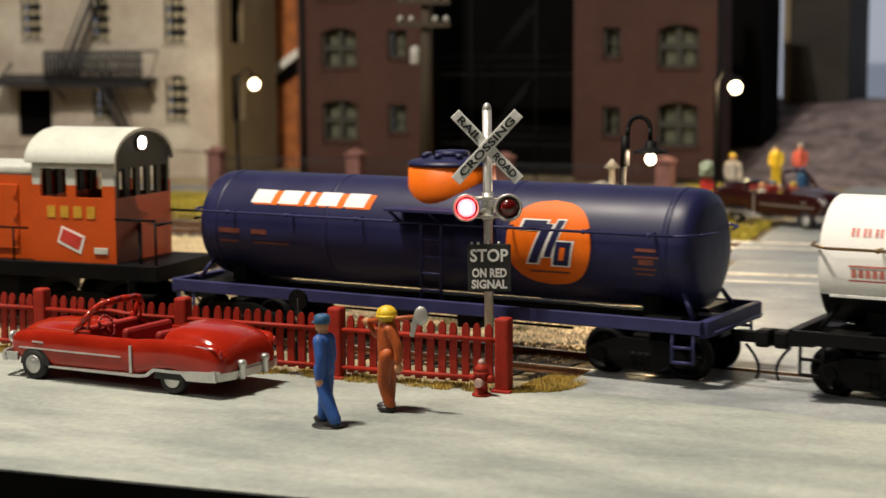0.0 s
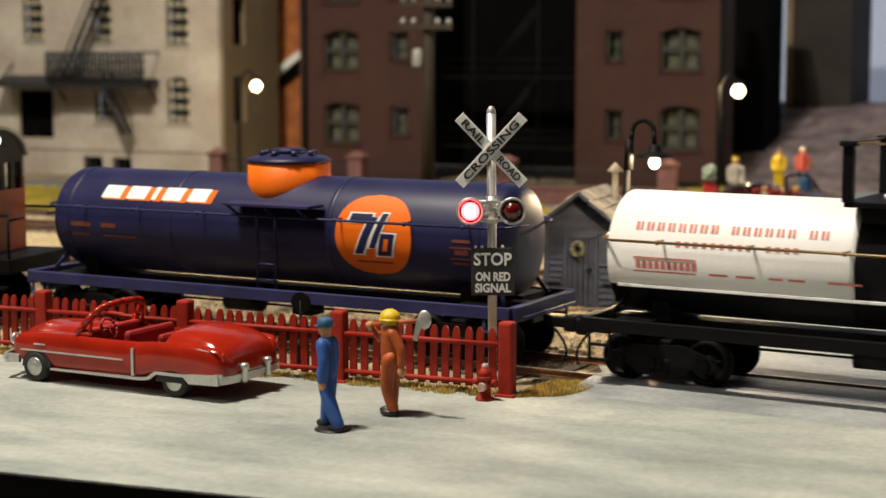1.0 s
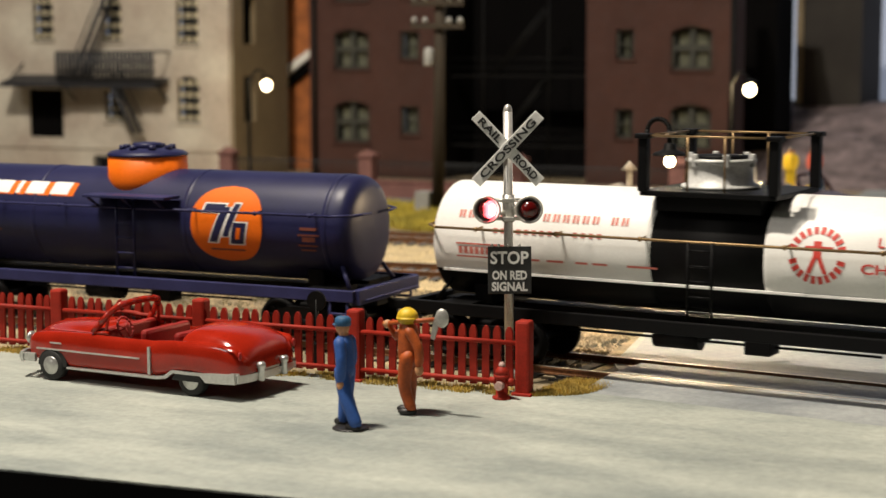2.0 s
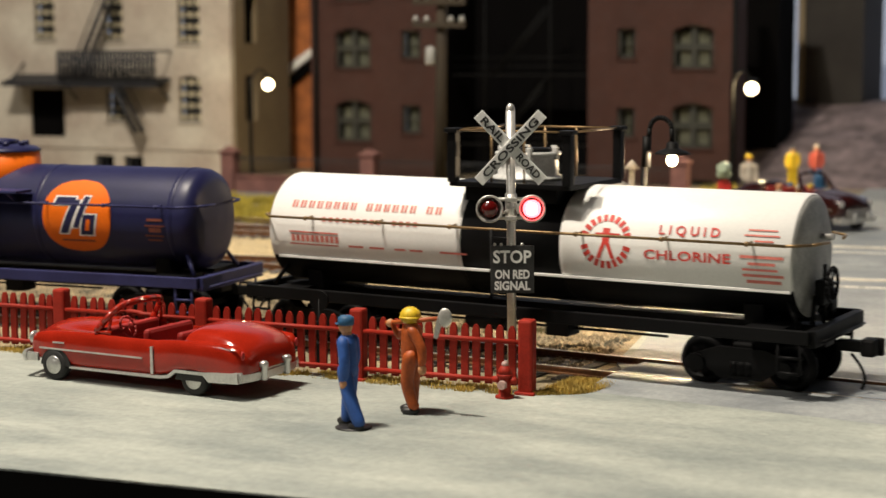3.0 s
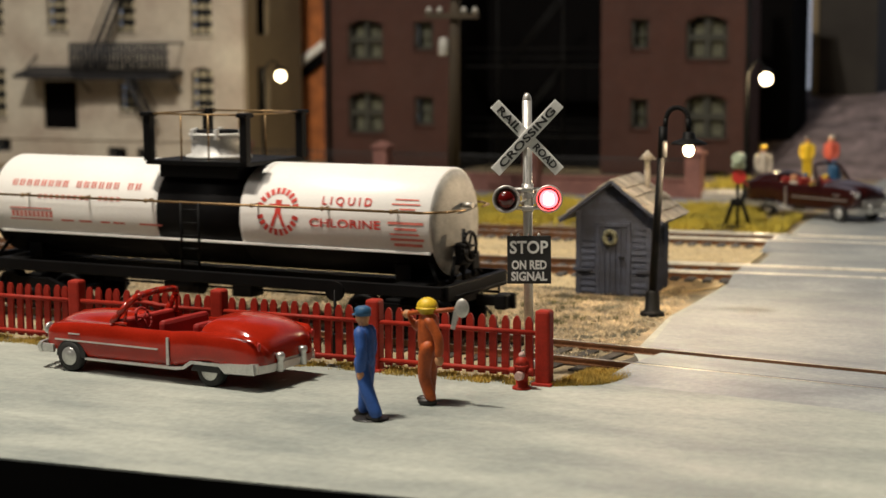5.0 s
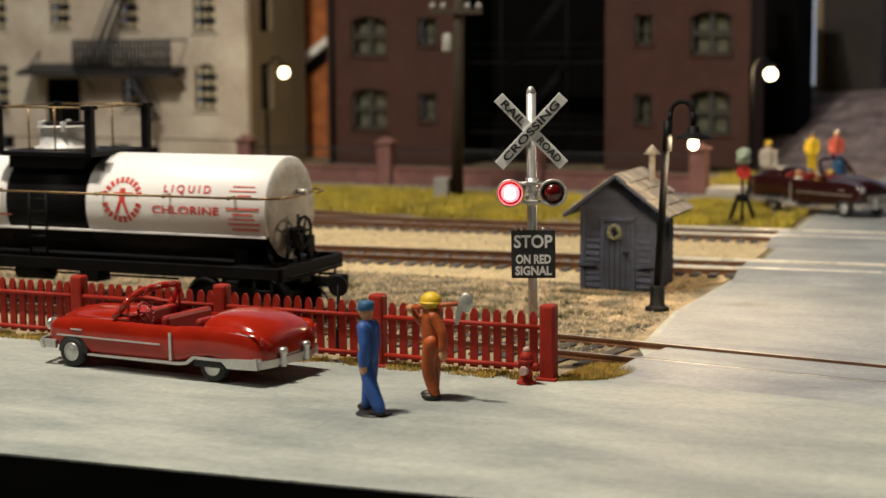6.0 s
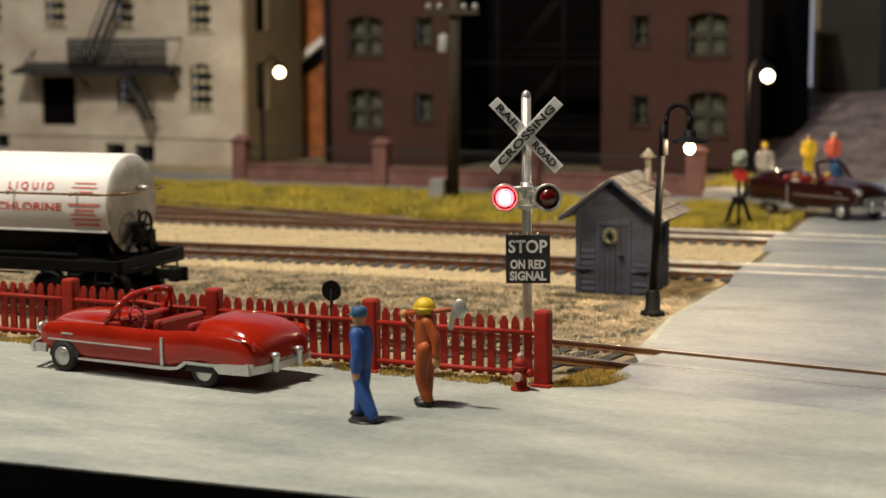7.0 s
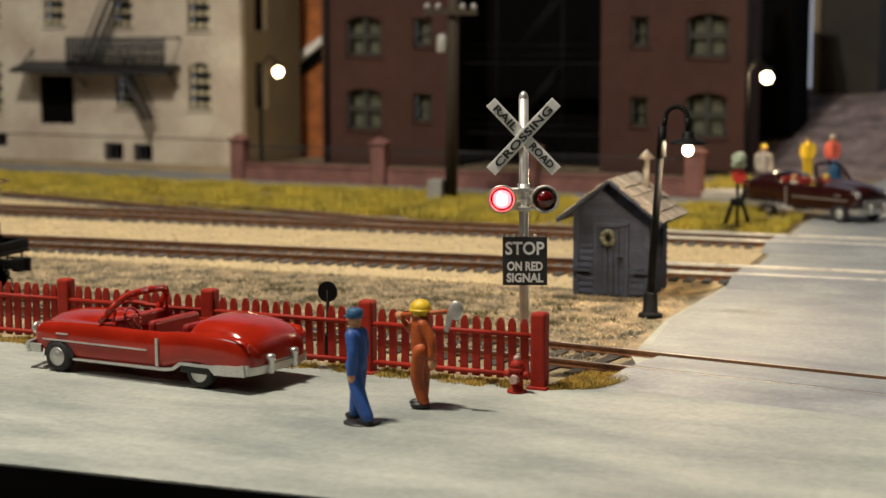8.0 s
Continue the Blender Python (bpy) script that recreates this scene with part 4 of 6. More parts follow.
    prism(bm, [(2.60, 1.95), (3.2, 1.70), (3.32, 2.10), (2.72, 2.32)], "y", -1.192, -1.178, 0)
    prism(bm, [(2.66, 2.0), (3.15, 1.79), (3.25, 2.07), (2.76, 2.26)], "y", -1.200, -1.190, 1)
    part("emblem", bm, [M["white"], M["redprint"]], cab, "red and white tilted emblem")
    bm = bm_new()
    box(bm, 3.55, 3.9, -1.21, -1.178, 1.72, 1.86, bev=0.01)
    part("data_plate", bm, M["locogrey"], cab)
    bm = bm_new()
    box(bm, -1.8, 1.6, -1.2, 1.2, 0.55, 1.2, bev=0.05)
    part("fuel_tank", bm, dk, car)
    for x in (-3.8, 3.2):
        truck(car, x, dk)
    coupler(car, 5.2, 1, M["lampblack"])
    ROLLING.append((car, -14.38))


navy_tank_car()
white_tank_car()
locomotive()


# ---- road surface at the rails ----
def crossing_panels(name, a, b, gauge, s0, s1, label, up=0.0):
    a, b = Vector((*a, 0)), Vector((*b, 0))
    ang = math.degrees(math.atan2(b.y - a.y, b.x - a.x))
    bm = bm_new()
    g = gauge / 2
    prism(bm, [(-g + 0.12, 0.0), (-g + 0.09, 0.134 + up), (g - 0.22, 0.118 + up), (g - 0.15, 0.09 + up), (g - 0.14, 0.0)], "x", s0, s1)
    for s in (-1, 1):
        prism(bm, [(s * (g + 0.045), 0.0), (s * (g + 0.05), (0.139 if s < 0 else 0.133) + up), (s * (g + 0.35), 0.12 + up), (s * (g + 1.5), 0.005)], "x", s0, s1)
    return solid(name, bm, M["roadfill"], P(a.x, a.y, 0, 0, 0, ang), label, "road", kind="structure")


crossing_panels("road_panel_1", A0.xy, A1.xy, 1.55, 43.1, 75, "grey road fill flush with the near rails")
crossing_panels("road_panel_2", (-62, 9.0), (32, 18.2), 1.6, 62.0, 93, "grey road fill flush with the middle rails", 0.08)
crossing_panels("road_panel_3", (-62, 18.2), (32, 24.8), 1.6, 61.0, 93, "grey road fill flush with the far rails", 0.08)


# ---- crossing signal ----
BULBS = []


def crossing_signal():
    c = thing("crossing_signal", P(-0.68, 1.0, 0.0, 0, -0.5, 20), "silver railroad crossing signal with crossbuck and twin red flashers", "crossing signal")
    bm = bm_new()
    rod(bm, (0, 0, 0), (0, 0, 5.02), 0.085, seg=16)
    ball(bm, (0, 0, 5.02), 0.085, 1, 1, 1.6)
    rod(bm, (0, 0, 0), (0, 0, 0.25), 0.22, 0.14, seg=14)
    part("mast", bm, M["silver"], c, "silver painted mast")
    for ang, word, y in ((46.5, ("RAIL", "ROAD"), -0.10), (-46.5, ("CROSSING",), -0.125)):
        bm = bm_new()
        box(bm, -0.85, 0.85, -0.012, 0.012, -0.108, 0.108, bev=0.008)
        m = P(0, y, 4.35, 0, ang, 0)
        b = part("crossbuck_blade", bm, M["signwhite"], c, "white crossbuck blade with black capitals", at=m)
        if len(word) == 2:
            for w, x in zip(word, (-0.46, 0.47)):
                part("lettering", letters(w, 0.19, 0.01, 0.004, 0.54), M["signblack"], b, at=P(x, -0.018, -0.005))
        else:
            part("lettering", letters(word[0], 0.19, 0.01, 0.004, 1.40), M["signblack"], b, at=P(0.0, -0.018, -0.005))
    bm = bm_new()
    for z in (3.06, 3.40):
        rod(bm, (-0.34, 0, z), (0.34, 0, z), 0.035, seg=8)
    box(bm, -0.11, 0.11, -0.13, 0.06, 3.02, 3.10, bev=0.015)
    box(bm, -0.11, 0.11, -0.13, 0.06, 3.36, 3.44, bev=0.015)
    rod(bm, (0, 0, 3.0), (0, 0, 3.5), 0.11, seg=12)
    rod(bm, (-0.15, -0.08, 3.15), (0.15, -0.08, 3.30), 0.03, seg=6)
    rod(bm, (0.13, -0.08, 3.14), (0.09, -0.08, 3.34), 0.03, seg=6)
    part("crossarm", bm, M["silver"], c, "silver bracket between the lamps")
    for s, lit in ((-1, LIT_A), (1, LIT_B)):
        head = new("lamp_head")
        head.parent = c
        head.matrix_basis = P(s * 0.385, -0.06, 3.24)
        bm = bm_new()
        lathe(bm, [(0.12, -0.16), (0.19, -0.10), (0.215, 0.0), (0.235, 0.10), (0.255, 0.12), (0.255, 0.15), (0.235, 0.16), (0.205, 0.13), (0.19, 0.03), (0.02, 0.01)], axis="y", seg=28)
        part("hood", bm, M["silver"], head, "round silver lamp hood")
        bm = bm_new()
        g = ball(bm, (0, 0, 0), 0.178, 1, 0.9, 1, 1, 32, 24)
        for f in bm.faces:
            yy = f.calc_center_median().y
            f.material_index = 2 if yy < -0.125 else 0 if yy < -0.055 else 1
        bulb = part("bulb", bm, [M["bulblit"], M["bulbdark"], M["bulbcore"]], head, "red flasher lens, lit and dark by turns", at=P(0, -0.06, 0))
        BULBS.append((bulb, lit, P(0, -0.06, 0)))
    bm = bm_new()
    box(bm, -0.40, 0.40, -0.018, 0.018, -0.44, 0.44, bev=0.012)
    sg = part("sign_board", bm, M["signblack"], c, "black board with white stop lettering", at=P(0.02, -0.115, 2.12))
    for text, z, size, w in (("STOP", 0.22, 0.32, 0.70), ("ON RED", -0.10, 0.22, 0.64), ("SIGNAL", -0.31, 0.22, 0.66)):
        part("lettering", letters(text, size, 0.012, 0.008, w), M["signwhite"], sg, at=P(0, -0.024, z))
    bm = bm_new()
    box(bm, -0.12, 0.12, -0.10, -0.08, 2.0, 2.2)
    for x in (-0.3, -0.18, 0.0, 0.2):
        ball(bm, (x, -0.12, 2.58), 0.03, u=8, v=6)
    part("sign_clip", bm, M["silver"], c)


LIT_A = [(-0.10, 0.25), (0.84, 1.15), (1.67, 2.0), (2.53, 2.86), (3.44, 3.76), (4.25, 4.57), (5.13, 5.45), (5.99, 6.34), (6.85, 7.15), (7.74, 8.2)]
LIT_B = [(0.34, 0.65), (1.25, 1.55), (2.10, 2.43), (2.95, 3.25), (3.85, 4.15), (4.75, 5.05), (5.58, 5.94), (6.45, 6.75), (7.35, 7.65)]
crossing_signal()


# ---- street furniture near the fence ----
def fire_hydrant():
    h = thing("fire_hydrant", P(-0.235, -0.48, 0.02), "small red fire hydrant with worn white caps on the road", "hydrant")
    bm = bm_new()
    lathe(bm, [(0.17, 0), (0.17, 0.04), (0.11, 0.06), (0.105, 0.36), (0.14, 0.38), (0.14, 0.42), (0.11, 0.44)], seg=18)
    part("barrel", bm, M["fence"], h)
    bm = bm_new()
    lathe(bm, [(0.125, 0.43), (0.115, 0.50), (0.08, 0.56), (0.045, 0.58), (0.04, 0.63), (0.01, 0.635)], seg=18)
    part("bonnet", bm, M["fence"], h)
    bm = bm_new()
    ball(bm, (0, 0, 0.60), 0.06, u=10, v=8)
    part("bonnet_nut", bm, M["worn"], h, "worn pale nut")
    for s in (-1, 1):
        bm = bm_new()
        rod(bm, (s * 0.09, 0, 0.32), (s * 0.23, 0, 0.32), 0.065, 0.055, seg=10)
        part("side_outlet", bm, M["fence"], h)
    bm = bm_new()
    rod(bm, (0.0, -0.09, 0.25), (0.0, -0.19, 0.25), 0.085, 0.075, seg=12)
    part("front_outlet", bm, M["worn"], h, "worn white pumper cap")


fire_hydrant()


def limb(bm, pts, mi):
    """A rounded limb through points (x, y, z, radius)."""
    P4 = [Vector(p) for p in pts]
    path = []
    n = len(P4)
    for i in range(n - 1):
        a, b = P4[i], P4[i + 1]
        ta = (P4[i + 1] - P4[max(i - 1, 0)]) * 0.5
        tb = (P4[min(i + 2, n - 1)] - P4[i]) * 0.5
        for k in range(5):
            t = k / 5
            path.append(a * (2 * t ** 3 - 3 * t * t + 1) + ta * (t ** 3 - 2 * t * t + t) + b * (3 * t * t - 2 * t ** 3) + tb * (t ** 3 - t * t))
    path.append(P4[-1])
    # rounded ends
    d0, d1 = (path[0] - path[1]).xyz.normalized(), (path[-1] - path[-2]).xyz.normalized()
    r0, r1 = path[0][3], path[-1][3]
    ends0 = [(*(path[0].xyz + d0 * r0 * math.sin(a)), r0 * max(0.05, math.cos(a))) for a in (1.5, 1.1, 0.6)]
    ends1 = [(*(path[-1].xyz + d1 * r1 * math.sin(a)), r1 * max(0.05, math.cos(a))) for a in (0.6, 1.1, 1.5)]
    path = [Vector(p) for p in ends0] + path + [Vector(p) for p in ends1]
    axis = (path[-1].xyz - path[0].xyz).normalized()
    side = axis.cross(Vector((1, 0, 0)) if abs(axis.x) < 0.8 else Vector((0, 0, 1))).normalized()
    up = axis.cross(side).normalized()
    loft(bm, [[p.xyz + (side * math.cos(2 * math.pi * k / 14) + up * math.sin(2 * math.pi * k / 14)) * p[3] for k in range(14)] for p in path], mi, closed=True)


def blue_worker():
    bm = bm_new()
    # walking to the left: local x forward
    limb(bm, [(0.02, -0.10, 0.95, 0.125), (0.08, -0.11, 0.5, 0.12), (0.12, -0.11, 0.13, 0.105)], 0)
    limb(bm, [(0.0, 0.10, 0.95, 0.125), (-0.12, 0.12, 0.52, 0.12), (-0.30, 0.12, 0.14, 0.105)], 0)
    for y, x in ((-0.11, 0.17), (0.12, -0.25)):
        ball(bm, (x, y, 0.06), 0.1, 1.6, 0.9, 0.7, 2)
    limb(bm, [(0.0, 0.0, 0.95, 0.155), (0.0, 0.0, 1.12, 0.155), (0.02, 0.0, 1.40, 0.15)], 0)
    limb(bm, [(0.02, -0.16, 1.42, 0.095), (0.02, -0.20, 1.12, 0.085), (0.08, -0.18, 0.88, 0.075)], 0)
    limb(bm, [(-0.02, 0.16, 1.42, 0.10), (-0.08, 0.20, 1.12, 0.09), (-0.06, 0.19, 0.84, 0.08)], 0)
    for x, y in ((0.09, -0.18), (-0.06, 0.19)):
        ball(bm, (x, y, 0.74), 0.075, 1, 0.8, 1.3, 3)
    limb(bm, [(0.02, 0, 1.46, 0.08), (0.03, 0, 1.56, 0.08)], 3)
    ball(bm, (0.05, 0, 1.65), 0.115, 1.05, 0.92, 1.1, 3)
    lathe(bm, [(0.13, 1.68), (0.135, 1.73), (0.13, 1.80), (0.09, 1.83), (0.01, 1.835)], (0.04, 0, 0), seg=16, mi=1)
    ball(bm, (0.15, 0, 1.69), 0.1, 1, 0.9, 0.18, 1)
    lathe(bm, [(0.30, 0.0), (0.30, 0.02), (0.27, 0.03), (0.02, 0.032)], (-0.1, 0.0, 0), seg=20, mi=2)
    solid("toy_worker", bm, [M["blue"], M["cap"], M["boot"], M["skin"]], P(-1.71, -3.62, 0.02, 0, 0, 168), "blue plastic model worker with cap on a dark round base", "figurine", "model workers")


def orange_worker():
    bm = bm_new()
    limb(bm, [(0.0, -0.11, 0.98, 0.135), (0.0, -0.11, 0.5, 0.11), (0.02, -0.11, 0.13, 0.10)], 0)
    limb(bm, [(0.0, 0.12, 0.98, 0.135), (0.05, 0.12, 0.52, 0.11), (-0.05, 0.13, 0.16, 0.10)], 0)
    for y, x in ((-0.11, 0.07), (0.12, 0.0)):
        ball(bm, (x, y, 0.06), 0.1, 1.7, 0.95, 0.7, 2)
    limb(bm, [(0.0, 0.0, 0.95, 0.17), (0.0, 0.0, 1.15, 0.185), (0.0, 0.0, 1.40, 0.175)], 0)
    limb(bm, [(-0.05, 0.14, 1.42, 0.095), (-0.20, 0.17, 1.14, 0.085), (-0.22, 0.18, 0.90, 0.075)], 0)
    limb(bm, [(0.06, -0.14, 1.42, 0.11), (0.26, -0.20, 1.30, 0.09), (0.36, -0.14, 1.46, 0.075)], 0)
    ball(bm, (-0.22, 0.18, 0.78), 0.075, 1, 0.8, 1.3, 3)
    ball(bm, (0.40, -0.14, 1.50), 0.075, mi=3)
    ball(bm, (0.03, 0, 1.60), 0.12, 1.05, 0.95, 1.1, 3)
    ball(bm, (0.02, 0, 1.66), 0.165, 1.1, 1.0, 0.95, 1)
    lathe(bm, [(0.19, 1.62), (0.195, 1.64), (0.16, 1.66)], (0.02, 0, 0), seg=16, mi=1)
    # tool over the shoulder
    rod(bm, (0.48, -0.15, 1.50), (-0.55, 0.20, 1.66), 0.04, seg=8, mi=0)
    prism(bm, [(-0.57, 1.74), (-0.49, 1.70), (-0.42, 1.34), (-0.48, 1.31), (-0.54, 1.50)], "y", 0.12, 0.22, 4)
    ball(bm, (-0.62, 0.22, 1.68), 0.12, 1.0, 0.35, 1.35, 4)
    solid("toy_worker", bm, [M["orange"], M["yellow"], M["boot"], M["skin"], M["silver"]], P(-1.22, -2.24, 0.02, 0, 0, 192), "orange plastic model worker in yellow helmet shouldering a shovel", "figurine", "model workers")


blue_worker()
orange_worker()


def convertible(name, m, paint, label, group, tall=1.0, rack=False):
    """An open car of about 1950; local x points to the nose, z up."""
    car = thing(name, m, label, "car", group)
    # stations: x, half width, sill z, fender top z, deck half width, deck edge z, centre z
    st = [(-2.72, 0.62, 0.44, 0.60, 0.46, 0.63, 0.66), (-2.69, 0.78, 0.38, 0.74, 0.60, 0.79, 0.83), (-2.60, 0.87, 0.35, 0.86, 0.70, 0.92, 0.98), (-2.44, 0.92, 0.34, 0.94, 0.76, 1.02, 1.09),
          (-2.2, 0.94, 0.36, 0.98, 0.79, 1.09, 1.17), (-1.9, 0.95, 0.40, 0.99, 0.80, 1.13, 1.22), (-1.55, 0.95, 0.42, 0.985, 0.79, 1.14, 1.23), (-1.28, 0.95, 0.42, 0.975, 0.77, 1.11, 1.19),
          (-1.24, 0.95, 0.40, 0.98, 0.74, 0.52, 0.50), (-0.84, 0.945, 0.31, 0.95, 0.76, 0.50, 0.48), (-0.77, 0.94, 0.30, 0.93, 0.77, 0.50, 0.48), (-0.70, 0.905, 0.29, 0.94, 0.77, 0.50, 0.48),
          (-0.3, 0.905, 0.28, 0.925, 0.77, 0.50, 0.48), (0.2, 0.905, 0.28, 0.93, 0.77, 0.50, 0.48), (0.52, 0.91, 0.28, 0.945, 0.77, 0.50, 0.48), (0.56, 0.91, 0.28, 0.945, 0.66, 0.99, 1.09),
          (0.9, 0.91, 0.28, 0.94, 0.63, 0.99, 1.09), (1.3, 0.915, 0.28, 0.935, 0.60, 0.98, 1.08), (1.7, 0.91, 0.30, 0.92, 0.56, 0.96, 1.05), (2.0, 0.89, 0.34, 0.89, 0.53, 0.93, 1.01),
          (2.18, 0.85, 0.38, 0.84, 0.48, 0.88, 0.95), (2.28, 0.76, 0.42, 0.76, 0.42, 0.80, 0.86), (2.32, 0.62, 0.46, 0.66, 0.36, 0.70, 0.73)]
    rings = []
    for x, w, zs, zb, wi, zi, zc in st:
        open_top = zi < 0.8 and -1.26 < x < 0.55
        half = [(w * 0.88, zs), (w * 0.975, zs + 0.05), (w * 0.995, zs + 0.25 * (zb - zs)), (w, zs + 0.5 * (zb - zs)), (w * 0.99, zs + 0.75 * (zb - zs)), (w * 0.96, zb - 0.06), (w * 0.90, zb)]
        half += [(wi + 0.03, zb)] if open_top else [((w * 0.90 + wi) / 2, zb - 0.012)]
        half += [(wi, zi if open_top else min(zi, zb + 0.02)), (wi * 0.88, zi), (wi * 0.5, zc if open_top else zi + 0.72 * (zc - zi)), (0.0, zc)]
        ring = [(x, -y, z * tall) for y, z in half] + [(x, y, z * tall) for y, z in half[-2::-1]]
        rings.append(ring)
    bm = bm_new()
    loft(bm, rings)
    body = part("body", bm, paint, car, "glossy painted open body")
    rounded = body.modifiers.new("rounded", "SUBSURF")
    rounded.levels = rounded.render_levels = 2
    # ridge along the bonnet and small tail fins
    bm = bm_new()
    loft(bm, [[(x, -0.03, z * tall), (x, 0, (z + 0.03) * tall), (x, 0.03, z * tall)] for x, z in ((0.8, 1.075), (1.5, 1.05), (2.05, 0.97))])
    part("bonnet_ridge", bm, paint, car)
    for s in (-1, 1):
        bm = bm_new()
        loft(bm, [[(x, s * 0.84 - w, z * tall), (x, s * 0.84, (z + h) * tall), (x, s * 0.84 + w, z * tall)] for x, z, h, w in ((-2.0, 0.93, 0.02, 0.04), (-2.3, 0.93, 0.05, 0.05), (-2.56, 0.86, 0.09, 0.05), (-2.63, 0.78, 0.10, 0.04))])
        part("tail_fin", bm, paint, car, "small rounded tail fin")
    # wheels
    for x in (-1.6, 1.6):
        for s in (-1, 1):
            w = new("wheel")
            w.parent = car
            w.matrix_basis = P(x, s * (0.83 if x > 0 else 0.78), 0.29)
            bm = bm_new()
            lathe(bm, [(0.16, -0.10), (0.26, -0.11), (0.29, -0.07), (0.29, 0.07), (0.26, 0.11), (0.16, 0.10)], axis="y", seg=22)
            part("tyre", bm, M["tyre"], w, "black tyre")
            bm = bm_new()
            lathe(bm, [(0.175, s * -0.09), (0.17, s * -0.112), (0.12, s * -0.10), (0.10, s * -0.12), (0.02, s * -0.13)], axis="y", seg=20)
            part("hubcap", bm, M["chrome"], w, "dull silver hubcap")
    # wheel wells: solid blocks, coloured black for the shade of the arches
    for x, hw, h in ((1.57, 0.35, 0.60), (-1.57, 0.33, 0.46)):
        for s in (-1, 1):
            bm = bm_new()
            pts = [(x + hw * math.cos(a), 0.28 + (h - 0.28) * math.sin(a)) for a in np.linspace(0, math.pi, 13)]
            prism(bm, pts, "y", s * 0.62, s * (0.918 if x > 0 else 0.945))
            part("wheel_well", bm, M["tyre"], car)
    # brightwork
    for s in (-1, 1):
        bm = bm_new()
        box(bm, -0.48, 1.95, s * 0.915 - 0.015, s * 0.915 + 0.015, 0.575 * tall, 0.605 * tall, bev=0.006)
        part("side_strip", bm, M["chrome"], car, "silver side strip")
        bm = bm_new()
        box(bm, -0.76, -0.70, s * 0.945 - 0.02, s * 0.945 + 0.02, 0.33 * tall, 0.83 * tall, bev=0.006)
        part("wing_trim", bm, M["chrome"], car)
        bm = bm_new()
        box(bm, 1.35, 1.62, s * 0.915 - 0.01, s * 0.915 + 0.01, 0.70 * tall, 0.73 * tall, bev=0.004)
        part("script_badge", bm, M["chrome"], car, "tiny silver badge")
        bm = bm_new()
        prism(bm, [(1.20, 0.26), (1.20, 0.29), (-0.85, 0.31), (-1.05, 0.33), (-1.22, 0.45), (-1.88, 0.45), (-2.05, 0.47), (-2.60, 0.49), (-2.62, 0.31), (-1.98, 0.29), (-1.86, 0.40), (-1.26, 0.40), (-1.10, 0.29), (-0.9, 0.26)], "y", s * 0.90, s * 0.962)
        part("sill_trim", bm, M["chrome"], car, "silver sill and rear skirt panel")
    for sg, x0, x1, nm in ((-1, -2.72, -2.60, "rear_bumper"), (1, 2.36, 2.48, "front_bumper")):
        bm = bm_new()
        n = 12
        back = [(-0.93 + 1.86 * k / n, 1 - (2 * k / n - 1) ** 4) for k in range(n + 1)]
        for z0, z1, d in ((0.31, 0.36, 0.0), (0.36, 0.46, 0.03), (0.46, 0.50, 0.0)):
            outer = [(sg * (abs(x0 if sg < 0 else x1) - 0.14 + 0.14 * u + d), y) for y, u in back]
            inner = [(x - sg * 0.08, y) for x, y in outer]
            prism(bm, outer + inner[::-1], "z", z0, z1)
        for s in (-1, 1):
            x = sg * (2.76 if sg < 0 else 2.50)
            lathe(bm, [(0.055, 0.30), (0.065, 0.34), (0.06, 0.52), (0.085, 0.55), (0.085, 0.61), (0.06, 0.64), (0.01, 0.645)], (x, s * 0.36, 0), seg=12)
            a, c = (-2.66, -2.56) if sg < 0 else (2.0, 2.36)
            box(bm, a, c, s * 0.88 - 0.035, s * 0.88 + 0.035, 0.32, 0.48, bev=0.02)
        part(nm, bm, M["chrome"], car, "silver bumper with overriders")
    bm = bm_new()
    for z in (0.56, 0.64, 0.72):
        box(bm, 2.28, 2.37, -0.55, 0.55, z - 0.02, z + 0.02, bev=0.008)
    for y in np.linspace(-0.5, 0.5, 7):
        box(bm, 2.29, 2.36, y - 0.012, y + 0.012, 0.52, 0.76)
    part("grille", bm, M["chrome"], car, "silver grille")
    for s in (-1, 1):
        bm = bm_new()
        ball(bm, (2.24, s * 0.73, 0.74 * tall), 0.12, 0.6, 1, 1)
        part("headlight", bm, M["chrome"], car, "round silver headlight")
        bm = bm_new()
        ball(bm, (-2.65, s * 0.84, 0.80 * tall), 0.05, 0.6, 0.9, 1.6)
        part("tail_light", bm, M["redlens"], car)
    # windscreen, raked, with a stout frame and corner quarter lights
    bm = bm_new()
    pts = [(0.66, -0.80, 0.97), (0.52, -0.77, 1.14), (0.36, -0.70, 1.33), (0.27, -0.58, 1.44), (0.24, -0.42, 1.475), (0.26, 0.0, 1.49), (0.24, 0.42, 1.475), (0.27, 0.58, 1.44), (0.36, 0.70, 1.33), (0.52, 0.77, 1.14), (0.66, 0.80, 0.97)]
    pts = [(a, b, c * tall) for a, b, c in pts]
    for p, q in zip(pts, pts[1:]):
        rod(bm, p, q, 0.065, seg=8)
    for p in pts[1:-1]:
        ball(bm, p, 0.065, u=8, v=6)
    for s in (-1, 1):
        rod(bm, (0.40, s * 0.78, 0.96 * tall), (0.36, s * 0.70, 1.33 * tall), 0.03, seg=6)
        rod(bm, (0.66, s * 0.80, 0.97 * tall), (0.30, s * 0.80, 0.97 * tall), 0.035, seg=6)
    part("windscreen_frame", bm, paint, car, "painted windscreen frame")
    bm = bm_new()
